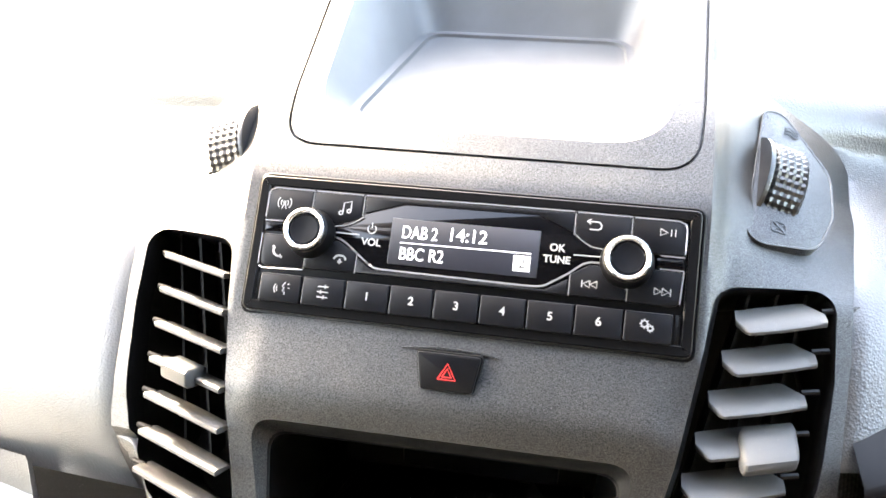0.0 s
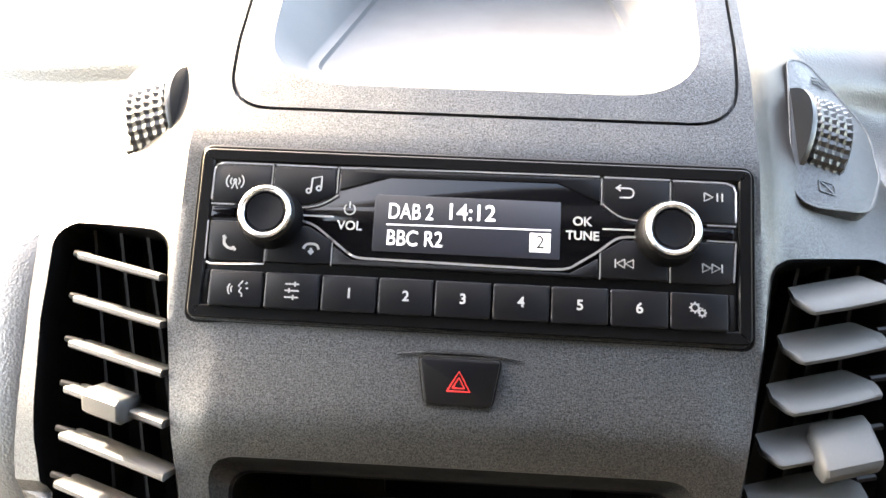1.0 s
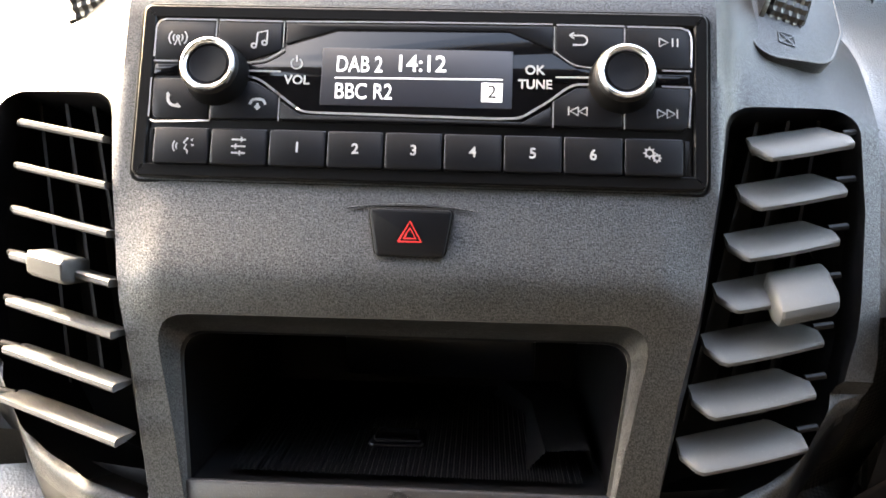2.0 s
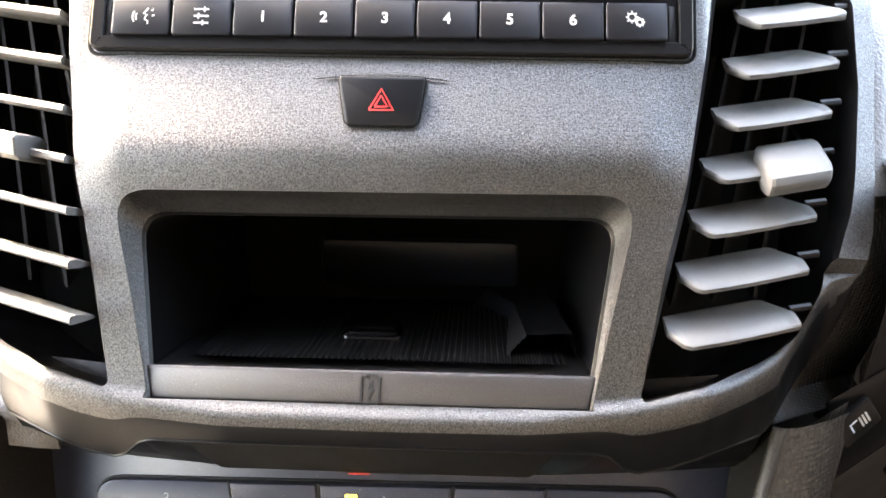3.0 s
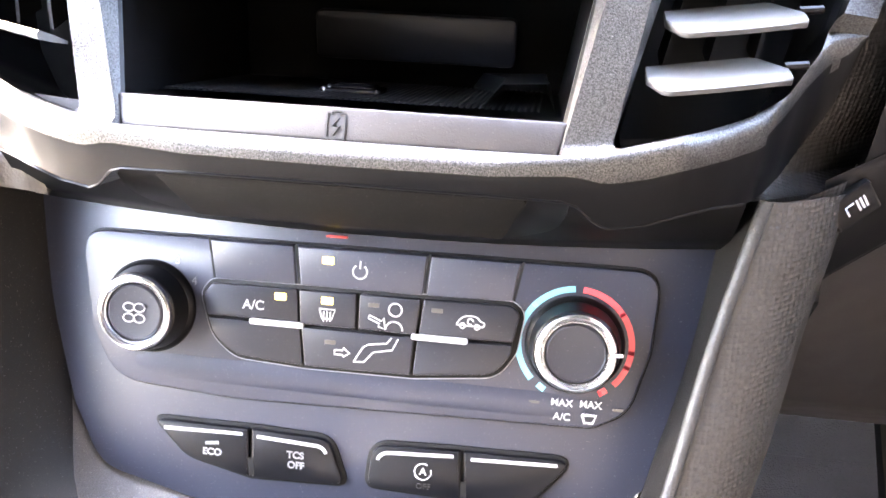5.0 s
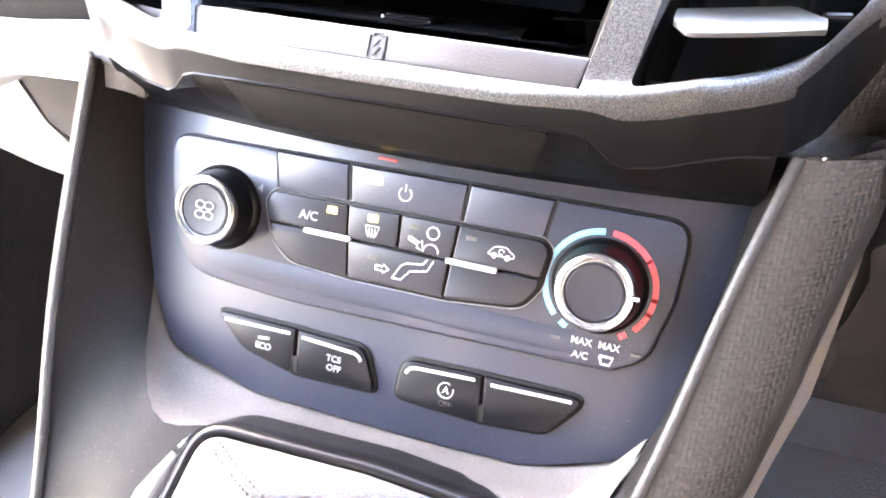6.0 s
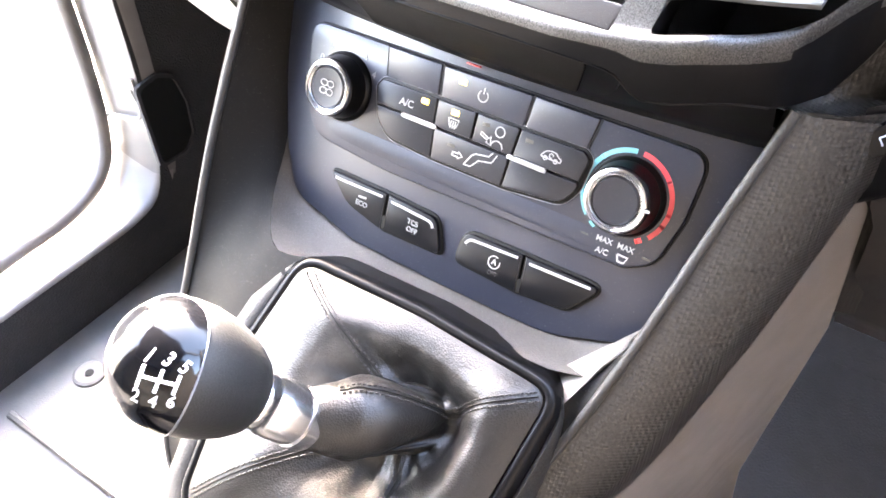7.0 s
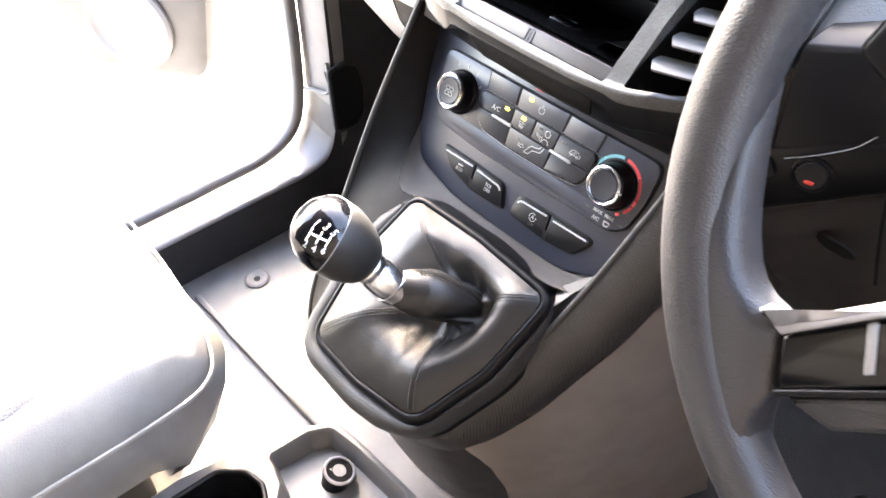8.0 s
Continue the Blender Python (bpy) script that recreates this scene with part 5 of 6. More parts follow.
KN = Matrix.Translation(TOP * 0.001) @ KAXIS.to_track_quat("Z", "Y").to_matrix().to_4x4()
bm = bmesh.new()
lathe(bm, [(11.6, -9), (13.2, -7.8), (13.4, -1.5), (12.4, -0.8), (12.4, 0.6), (13.2, 1.2), (13.1, 14), (12.4, 15.4), (12.2, 17.4), (12.6, 18.2), (12.6, 21), (11.0, 24)], 0, 0, 40)
ob = part("collar", bm, CHROME, lever, "chrome collar", s=0.001)
ob.matrix_basis = KN
prof = [(11.2, 21.0), (13.4, 22.2), (16.8, 25.0), (20.4, 31), (23.2, 38), (25.2, 46), (25.9, 54), (25.2, 62), (22.8, 69), (18.4, 75), (12.6, 79.4), (6.3, 81.8), (0.01, 82.4)]
bm = bmesh.new()
lathe(bm, prof, 0, 0, 56)
ob = part("knob", bm, KNOBSKIN, lever, "grey grained gear knob", s=0.001, smooth=80)
ob.matrix_basis = KN
# gloss cap over the top and rear of the ball
CAP_N = (KN.to_3x3().inverted() @ (GEAR.to_3x3().inverted() @ Vector((-0.2, -0.77, 0.70)))).normalized()
CAP_UP = KN.to_3x3().inverted() @ (GEAR.to_3x3().inverted() @ Vector((0.05, 0.35, 0.9)))
CAP_UP = (CAP_UP - CAP_N * CAP_UP.dot(CAP_N)).normalized()
CAP_R = CAP_UP.cross(CAP_N)


def knob_radius(d):
    """Distance from the ball's middle (height 53) to its skin along d."""
    lo, hi = 5.0, 40.0
    for _ in range(24):
        m_ = (lo + hi) / 2
        p = Vector((0, 0, 53)) + d * m_
        r = math.hypot(p.x, p.y)
        inside = False
        for (r0, z0), (r1, z1) in zip(prof, prof[1:]):
            if z0 <= p.z <= z1:
                inside = r < r0 + (r1 - r0) * (p.z - z0) / (z1 - z0)
        lo, hi = (m_, hi) if inside else (lo, m_)
    return lo


def cap_point(u, v, lift):
    """u, v in -1..1 over the cap, as angles about its middle."""
    a = radians(60) * u
    b = radians(78) * v
    d = (CAP_N * math.cos(math.hypot(a, b)) + (CAP_R * a + CAP_UP * b) * (math.sin(math.hypot(a, b)) / max(1e-6, math.hypot(a, b)))).normalized()
    return Vector((0, 0, 53)) + d * (knob_radius(d) + lift)


bm = bmesh.new()
rows = []
for j in range(25):
    row = []
    for i in range(25):
        x, y = (i / 12 - 1), (j / 12 - 1)
        row.append(cap_point(x * math.sqrt(1 - y * y / 2), y * math.sqrt(1 - x * x / 2), 0.7))
    rows.append(row)
loft(bm, rows)
ob = part("knob_cap", bm, GLOSS, lever, "gloss black shift pattern cap", s=0.001, smooth=80)
ob.matrix_basis = KN
bm = bmesh.new()
sweep(bm, [cap_point(math.cos(a), math.sin(a), 0.5) for a in [2 * math.pi * k / 48 for k in range(48)]], 0.5, 8, True)
ob = part("cap_ring", bm, SILVER, lever, "silver ring round the cap", s=0.001)
ob.matrix_basis = KN


def on_cap(me_ob, cx, cy, sc):
    me = me_ob.data
    for v in me.vertices:
        v.co = cap_point(cx + v.co.x * sc, cy + v.co.y * sc, 1.0) * 0.001
    me_ob.matrix_basis = KN


def slot(x, y):
    """Place of the shift pattern's x, y on the cap, turned a little."""
    return 0.56 + 0.72 * (0.98 * x * 0.9 - 0.2 * y * 0.8), 0.14 + 0.72 * (0.2 * x * 0.9 + 0.98 * y * 0.8)


for c, x, y in (("1", -0.34, 0.34), ("3", 0.0, 0.38), ("5", 0.32, 0.34), ("2", -0.34, -0.36), ("4", 0.0, -0.40), ("6", 0.32, -0.36)):
    o = write("gear_digit", c, 1.0, 0, 0, 0, DIGITS, lever, s=1.0, bold=0.03)
    on_cap(o, *slot(x, y), 0.2)
for ls in ([(-0.34, 0.18), (-0.34, -0.20)], [(0, 0.2), (0, -0.22)], [(0.32, 0.18), (0.32, -0.20)], [(-0.34, 0.0), (-0.17, 0), (0, 0.0), (0.16, 0), (0.32, 0.0)]):
    bm = bmesh.new()
    sweep(bm, [cap_point(*slot(a, b), 0.9) for a, b in ls], 0.7, 5)
    ob = part("gate_line", bm, DIGITS, lever, s=0.001)
    ob.matrix_basis = KN


# ---- driver's side ----
knee = thing("lower_dash", "brown-black lower dash panel under the steering column", "dash panel")
bm = bmesh.new()
rows = []
for x in (0.160, 0.17, 0.18, 0.20, 0.22, 0.25, 0.32, 0.45, 0.66):
    k = min(0.11, x - 0.151)
    y, top, low = 0.371 + 0.39 * k, 0.60 + 0.2 * k, 0.486 + 0.6 * k
    rows.append([(x, y + 0.05, top + 0.004), (x, y + 0.004, top), (x, y, top - 0.004), (x, y, low), (x, y + 0.004, low - 0.005), (x + 0.004, y + 0.010, low - 0.02), (x + 0.004, y + 0.022, 0.44 + 0.3 * k), (x + 0.002, 0.45, 0.36), (x, 0.50, 0.30), (x, 0.62, 0.27)])
loft(bm, [r[3:] for r in rows])
part("knee_panel", bm, KNEE, knee, smooth=60)
part("upper_panel", loft(bmesh.new(), [r[:4] for r in rows]), BLACK, knee, "smooth black panel beside the column", smooth=60)
bm = bmesh.new()
loft(bm, [[(x, 0.3705 + 0.39 * (x - 0.151), 0.533 + 0.42 * (x - 0.151)), (x, 0.369 + 0.39 * (x - 0.151), 0.530 + 0.42 * (x - 0.151)), (x, 0.369 + 0.39 * (x - 0.151), 0.490 + 0.6 * (x - 0.151)), (x, 0.3715 + 0.39 * (x - 0.151), 0.486 + 0.6 * (x - 0.151))] for x in (0.148, 0.17, 0.20, 0.23, 0.262)])
part("switch_strip", bm, BLACK, knee, "smooth black switch strip", smooth=60)
bm = bmesh.new()
sweep(bm, smooth_line([(0.168, 0.374, 0.534), (0.183, 0.379, 0.542), (0.198, 0.385, 0.552), (0.206, 0.388, 0.562)], 16), 0.00035, 6)
part("strip_line", bm, GREYINK, knee, "thin bright line")
bm = bmesh.new()
sweep(bm, smooth_line([(0.219, 0.397, 0.528), (0.222, 0.402, 0.50), (0.226, 0.408, 0.47), (0.228, 0.415, 0.45)], 16), 0.0012, 6)
part("panel_joint", bm, DEEP, knee, "dark joint between panels")
bm = bmesh.new()
edge = [FACE @ (Vector((u, v, pod_n(u, v))) * 0.001) for u, v in [(u, lerp_table(u, HEM)) for u in (114, 118, 121, 127, 134, 140, 145, 149)] + [(lerp_table(v, WIDTH), v) for v in (-45, -30, -15, 0, 15, 30)]]
loft(bm, [[(p.x - 0.003, p.y + 0.005, p.z - 0.002) for p in edge], [(p.x + 0.004, p.y + 0.009, p.z - 0.004) for p in edge], [(p.x + 0.016, p.y + 0.016, p.z - 0.006) for p in edge], [(p.x + 0.034, p.y + 0.026, p.z - 0.008) for p in edge], [(p.x + 0.05, p.y + 0.06, p.z - 0.01) for p in edge]])
part("upper_trim", bm, HEXTEX, knee, "textured trim beside the centre pod", smooth=60)
bm = bmesh.new()
loft(bm, [[(0.1285, 0.357, 0.529), (0.128, 0.360, 0.50), (0.126, 0.364, 0.46), (0.12, 0.37, 0.40)], [(0.140, 0.360, 0.530), (0.141, 0.364, 0.50), (0.139, 0.370, 0.46), (0.132, 0.38, 0.40)], [(0.154, 0.369, 0.532), (0.156, 0.372, 0.50), (0.155, 0.385, 0.46), (0.15, 0.40, 0.40)], [(0.17, 0.40, 0.53), (0.17, 0.40, 0.50), (0.17, 0.41, 0.46), (0.17, 0.43, 0.38)]])
part("side_trim", bm, HEXTEX, knee, "textured side trim", smooth=60)
bm = bmesh.new()
prism(bm, rounded(rect(-8, 8, -5.5, 5.5), 1.5), -6, 5, 1.0)
ob = part("lock_switch", bm, BLACK, knee, "small switch with a white lamp mark", s=0.001)
SWM = axes((0.157, 0.3715, 0.523), 5) @ pose(0, 0, 0, 0, 21, 35)
ob.matrix_basis = SWM
o = strokes("lamp_mark", [[(-3, -1.6), (-3, 1.6), (0, 1.6)], [(1, -2), (1, 2)], [(2.4, -2), (2.4, 2)], [(3.8, -2), (3.8, 2)]], 0.7, 5.05, WHITE, knee)
o.matrix_basis = SWM
start = thing("start_button", "round black push button with a small red glow", "push button", axes((0.183, 0.3805, 0.5275), 5) @ pose(0, 0, 0, 0, 21, 0) @ Matrix.Scale(0.8, 4))
part("ring", lathe(bmesh.new(), [(14, -6), (14, 1), (12.6, 2), (11.4, 1), (11.4, -2)]), BLACK, start, s=0.001)
part("cap", lathe(bmesh.new(), [(11.2, -4), (11.2, 1.4), (10, 2.2), (0.01, 1.8)]), BUTTON, start, s=0.001)
bm = bmesh.new()
box(bm, -3.4, 3.4, -7, -4, 1.6, 2.4, 1.2, 0.2)
part("red_lamp", bm, REDGLOW, start, "small red glow", s=0.001)
speaker_grille = thing("sensor_grille", "small oval slotted grille in the knee panel", "grille", axes((0.204, 0.3975, 0.476), -24) @ Matrix.Scale(0.8, 4))
for k in range(7):
    w = 16 * math.sqrt(1 - ((k - 3) / 3.8) ** 2)
    part("slot", box(bmesh.new(), -w, w, (k - 3) * 2.6 - 0.8, (k - 3) * 2.6 + 0.8, -1, 1.2, 0.6, 0.2), DEEP, speaker_grille, s=0.001)
cowl = thing("instrument_cowl", "dark curved instrument cowl behind the steering wheel", "instrument cowl")
bm = bmesh.new()
rows = []
for j in range(13):
    a = math.pi * j / 12
    cx, hw = 0.385, 0.19
    x = cx - hw * math.cos(a)
    z = 0.60 + 0.16 * math.sin(a) ** 0.6
    rows.append([(x, 0.57, z - 0.015), (x, 0.56, z), (x, 0.575, z + 0.012), (x, 0.64, z + 0.02), (cx - (hw + 0.02) * math.cos(a), 0.76, 0.62 + 0.10 * math.sin(a))])
loft(bm, rows)
part("hood", bm, KNEE, cowl, smooth=70)
bm = bmesh.new()
prism(bm, rounded(rect(-170, 170, -20, 130), 40, 6), -2, 0)
ob = part("dial_face", bm, DEEP, cowl, s=0.001)
ob.matrix_basis = axes((0.385, 0.61, 0.61), 25)

# ---- steering wheel ----
WHEEL = axes((0.380, 0.2735, 0.6425), 21)
wheel = thing("steering_wheel", "black grained steering wheel with thin silver spoke trim", "steering wheel", WHEEL)
RW = 0.1955
bm = bmesh.new()
loops = []
for k in range(96):
    a = 2 * math.pi * k / 96
    c = Vector((RW * math.cos(a), RW * math.sin(a), 0))
    e = Vector((math.cos(a), math.sin(a), 0))
    fat = 1.0 + 0.10 * max(0, math.cos(2 * a - 0.5))
    loops.append([c + e * (0.0150 * fat * math.cos(b)) + Vector((0, 0, 0.0172 * fat * math.sin(b))) for b in [2 * math.pi * j / 20 for j in range(20)]])
loops.append(loops[0])
rings(bm, loops, False, False)
part("rim", bm, WHEELSKIN, wheel, "grained black rim", smooth=80)
def plate(name, pts, z0, z1, mat, bev, label, r=3):
    return part(name, prism(bmesh.new(), rounded(pts, r, 4), z0, z1, bev), mat, wheel, label, s=0.001, smooth=60)


bm = bmesh.new()
REST_OUT = smooth_line([(-190, 0), (-187, -45), (-173, -90), (-152, -125), (-125, -152), (-100, -170)], 25)
REST_IN = smooth_line([(-181, 0), (-174, -28), (-162, -61), (-149, -79), (-134, -84), (-128, -87), (-122, -104), (-120, -110), (-122, -124), (-116, -142), (-100, -158)], 25)
REST_MID = [((a[0] * 0.45 + b[0] * 0.55), (a[1] * 0.45 + b[1] * 0.55)) for a, b in zip(REST_OUT, REST_IN)]
swell = [min(1.0, math.sin(math.pi * k / 24) * 1.4) for k in range(25)]
loft(bm, [[(x, y, -6 + 19 * g) for g, (x, y) in zip(swell, REST_OUT)], [(x, y, 4 + 10 * g) for g, (x, y) in zip(swell, REST_MID)], [(x * 0.6 + u * 0.4, y * 0.6 + v * 0.4, 1 + 10.5 * g) for g, (x, y), (u, v) in zip(swell, REST_IN, REST_MID)], [(x, y, -3 + 9 * g) for g, (x, y) in zip(swell, REST_IN)], [(x, y, -10) for x, y in REST_IN]])
part("thumb_rest", bm, WHEELSKIN, wheel, "thumb rest moulded into the rim", s=0.001, smooth=70)
plate("spoke_trim", [(-143, -79, 1), (-131, -81), (-101, -52.5), (-60, -20), (-58, -24), (-100, -57), (-128, -84.5)], 4, 15.5, SILVER, 1.2, "thin silver spoke trim", 1)
plate("spoke_pad", [(-128, -86), (-99, -58), (-60, -25), (-48, -48), (-87, -81), (-120, -108)], 0, 12.5, GLOSS, 1.5, "gloss black spoke panel")
plate("spoke_bar", [(-103, -62), (-100, -59), (-92, -78), (-95, -81)], 4, 14, SILVER, 0.8, "narrow bright bar", 1)
plate("lower_trim", [(-121, -108.5), (-87, -82), (-50, -52), (-48, -54), (-86, -85), (-119, -110.5)], 2, 13, BUTTON, 0.6, "fine dark edge", 0.6)
plate("lower_spoke", [(-119, -110.5), (-86, -85), (-48, -54), (-40, -70), (-78, -98), (-95, -111)], -2, 11, WHEELSKIN, 3, "lower half of the spoke")
plate("upper_spoke", [(-156, 23), (-150, 42), (-110, 75), (-50, 90), (-50, -10), (-100, 0), (-137, 15)], -6, 6, BLACK, 3, "dark column switch housing", 6)
part("hub", lathe(bmesh.new(), [(78, -30), (80, 4), (74, 22), (50, 30), (0.01, 32)], 0, 0, 40), BUTTON, wheel, "airbag hub", s=0.001)
bm = bmesh.new()
lathe(bm, [(42, -190), (46, -100), (50, -34)], 0, 0, 32)
part("column_shroud", bm, KNEE, wheel, s=0.001)
bm = bmesh.new()
sweep(bm, [(-0.05, 0.02, -0.06), (-0.12, 0.035, -0.055), (-0.185, 0.05, -0.05)], [0.008, 0.009, 0.011], 10)
part("column_stalk", bm, BLACK, wheel)

# ---- pedals ----
for x, y in ((0.30, 0.46), (0.42, 0.48)):
    pedal = thing("pedal", "black rubber-faced foot pedal on a metal arm", "pedal", axes((x, y, 0.17), 35), group="pedals")
    part("pad", prism(bmesh.new(), rounded(rect(-32, 32, -28, 28), 8), 0, 12, 3), BLACK, pedal, s=0.001)
    for k in range(6):
        part("tread", box(bmesh.new(), -26, 26, -24 + k * 8.5, -20 + k * 8.5, 11, 14, 1, 0.5), DEEP, pedal, s=0.001)
    part("arm", sweep(bmesh.new(), [(0, 0.02, 0), (0, 0.12, -0.04), (0, 0.28, -0.02)], 0.007, 8), BLACK, pedal)

# ---- floor, sill and shell of the cab ----
bm = bmesh.new()
N1, N2 = 44, 40
rows = []
for j in range(N2 + 1):
    y = -0.9 + 1.75 * j / N2
    row = []
    for i in range(N1 + 1):
        x = -0.508 + 1.203 * i / N1
        z = 0.02 + 0.004 * noise.noise(Vector((x * 5, y * 5, 0))) + 0.25 * max(0, y - 0.62)
        row.append((x, y, z))
    rows.append(row)
loft(bm, rows)
ob = part("floor", bm, RUBBER, smooth=60)
tagged(ob, "worn grey rubber floor covering of the cab", "floor", kind="structure")
stud = thing("floor_fastener", "round plastic fastener in the floor covering", "fastener", pose(-0.447, 0.299, 0.02))
part("washer", lathe(bmesh.new(), [(17, -2), (17, 2.5), (14, 4), (8, 3), (5, 1.6)]), RUBBER, stud, s=0.001)
part("pin", lathe(bmesh.new(), [(4.5, 0), (4.5, 2.2), (0.01, 2.4)]), DEEP, stud, s=0.001)
bm = bmesh.new()
sweep(bm, [(-0.47, 0.222, 0.022), (-0.40, 0.223, 0.024), (-0.30, 0.225, 0.024), (-0.2, 0.227, 0.024), (-0.12, 0.228, 0.022)], 0.0045, 8)
tagged(part("floor_ridge", bm, RUBBER), "moulded ridge across the floor covering", "floor trim", kind="structure")

sill = thing("door_sill", "pale-lit grey plastic door sill with a rubber seal", "sill", kind="structure")
# edges of the flange round the door opening, as y and z: at the seal and towards the cab
N_R = 96
outer = smooth_line([(-0.9, 0.097), (0.0, 0.097), (0.24, 0.097), (0.33, 0.0965), (0.385, 0.097), (0.435, 0.104), (0.464, 0.132), (0.476, 0.175), (0.482, 0.238), (0.485, 0.32), (0.490, 0.62)], N_R)
inner = smooth_line([(-0.9, 0.099), (0.0, 0.099), (0.24, 0.099), (0.33, 0.0985), (0.385, 0.098), (0.434, 0.099), (0.469, 0.112), (0.486, 0.155), (0.492, 0.225), (0.496, 0.31), (0.501, 0.62)], N_R)


def flange(k, sunk=0.0):
    """One cut across the flange, from outside the seal to its rolled inner edge."""
    a, b = Vector(outer[max(0, k - 1)]), Vector(outer[min(N_R - 1, k + 1)])
    t = (b - a).normalized()
    n = Vector((t.y, -t.x))
    o, i = Vector(outer[k]) + n * sunk, Vector(inner[k]) + n * sunk
    row = []
    for x, base, off in ((-0.60, o, 0.03), (-0.575, o, 0.012), (-0.556, o, 0.001), (-0.540, o.lerp(i, 0.3), -0.001), (-0.522, o.lerp(i, 0.7), -0.0015), (-0.511, i, -0.0005), (-0.5065, i, 0.0015), (-0.5045, i, 0.006), (-0.504, i, 0.020)):
        q = base + n * off
        row.append((x, q.x, q.y))
    return row


LOW, HIGH = [next(k for k in range(N_R) if outer[k][1] > z) for z in (0.150, 0.186)]
part("sill_trim", loft(bmesh.new(), [flange(k) for k in range(LOW + 1)]), SILLM, sill, "smooth grey sill trim", smooth=60)
part("joint_cover", loft(bmesh.new(), [flange(k, 0.003) for k in range(LOW - 1, HIGH + 2)]), TRAYGREY, sill, "darker grey joint cover", smooth=60)
part("pillar_trim", loft(bmesh.new(), [flange(k) for k in range(HIGH + 1, N_R)]), SILLM, sill, "smooth grey pillar trim", smooth=60)
bm = bmesh.new()
loft(bm, [[(-0.5035, q[0], q[1] - 0.005), (-0.5030, q[0] + 0.002, 0.6 * q[1] - 0.003), (-0.505, q[0] + 0.004, -0.01)] for q in inner[:HIGH + 6]])
part("sill_carpet", bm, CARPET, sill, "black carpeted inner side", smooth=60)
bm = bmesh.new()
sweep(bm, smooth_line([(-0.565, -0.9, 0.108), (-0.562, 0.0, 0.108), (-0.56, 0.25, 0.108), (-0.56, 0.33, 0.1085), (-0.56, 0.385, 0.109), (-0.56, 0.424, 0.118), (-0.56, 0.453, 0.142), (-0.56, 0.466, 0.182), (-0.56, 0.4725, 0.24), (-0.56, 0.476, 0.324), (-0.56, 0.480, 0.62)], 80), 0.0095, 12)
part("door_seal", bm, SILLM, sill, "grey rubber door seal", smooth=80)
# hooked end of the pillar trim over a dark notch
bm = bmesh.new()
box(bm, -0.012, 0.012, -0.011, 0.011, -0.002, 0.0022, 0.003, 0.0008)
ob = part("notch", bm, DEEP, sill, "dark notch in the trim")
ob.matrix_basis = pose(-0.524, 0.4905, 0.2185, 90, 0, 6)
bm = bmesh.new()
sweep(bm, smooth_line([(-0.510, 0.4895, 0.245), (-0.509, 0.489, 0.225), (-0.509, 0.487, 0.206), (-0.514, 0.484, 0.199), (-0.53, 0.479, 0.199), (-0.55, 0.474, 0.196)], 20), 0.0024, 8)
part("hook", bm, SILLM, sill, "hooked trim end", smooth=80)
# kick panel with its open recess
kick = thing("kick_panel", "dark kick panel beside the passenger footwell with an open recess", "trim panel", kind="structure")
bm = bmesh.new()
loft(bm, [[(-0.505, 0.490, -0.01), (-0.505, 0.491, 0.19), (-0.506, 0.496, 0.34), (-0.512, 0.502, 0.72)], [(-0.503, 0.545, -0.01), (-0.502, 0.548, 0.19), (-0.504, 0.553, 0.34), (-0.513, 0.56, 0.72)], [(-0.498, 0.61, -0.01), (-0.496, 0.63, 0.20), (-0.503, 0.65, 0.42), (-0.52, 0.67, 0.72)], [(-0.485, 0.72, 0.0), (-0.49, 0.76, 0.2), (-0.50, 0.80, 0.42), (-0.54, 0.84, 0.70)], [(-0.2, 0.80, 0.02), (-0.2, 0.84, 0.2), (-0.2, 0.86, 0.42), (-0.2, 0.88, 0.70)]])
part("kick_trim", bm, CARPET, kick, smooth=60)
bm = bmesh.new()
hole = [(-23, -46, 8), (10, -49, 12), (24, -34, 14), (27, 4, 20), (20, 38, 16), (2, 49, 12), (-23, 46, 8)]
lip_in, lip_out = rounded(hole, 10, 6), rounded([(x * 1.16, y * 1.09, r) for x, y, r in hole], 10, 6)
rings(bm, [[(q.x, q.y, z) for q in loop] for loop, z in ((lip_out, -1.0), (lip_out, 3.0), (lip_in, 4.2), (lip_in, -0.5))], False, False)
ob = part("recess_frame", bm, CARPET, kick, "rounded lip of the recess", s=0.001)
ob.matrix_basis = pose(-0.5030, 0.510, 0.189, 90, 0, 90)
# no hole is cut; a flat black face paints the shaded depth
bm = bmesh.new()
bm.faces.new([bm.verts.new((q.x, q.y, 0.6)) for q in lip_in])
ob = part("recess_shade", bm, DEEP, kick, "flat black face painting the recess's dark depth", s=0.001)
ob.matrix_basis = pose(-0.5025, 0.510, 0.189, 90, 0, 90)

# glovebox and lower dash on the passenger side
glove = thing("glovebox", "grey glovebox lid coloured pale as if lit, under the passenger dash", "glovebox")
bm = bmesh.new()
loft(bm, [[(x, 0.375 + 0.05 * k, 0.553 - 0.02 * k), (x, 0.37 + 0.05 * k, 0.52 - 0.02 * k), (x, 0.385 + 0.05 * k, 0.47 - 0.02 * k), (x, 0.425 + 0.05 * k, 0.396 - 0.01 * k), (x, 0.432 + 0.05 * k, 0.388 - 0.01 * k), (x, 0.55, 0.384), (x, 0.7, 0.382)] for x, k in ((-0.20, 0), (-0.205, 0.1), (-0.30, 0.5), (-0.42, 1.2), (-0.54, 2.0))])
# the lid shares the dash pad's colour, lightened as if lit
part("lid", bm, LITPAD, glove, smooth=60)
bm = bmesh.new()
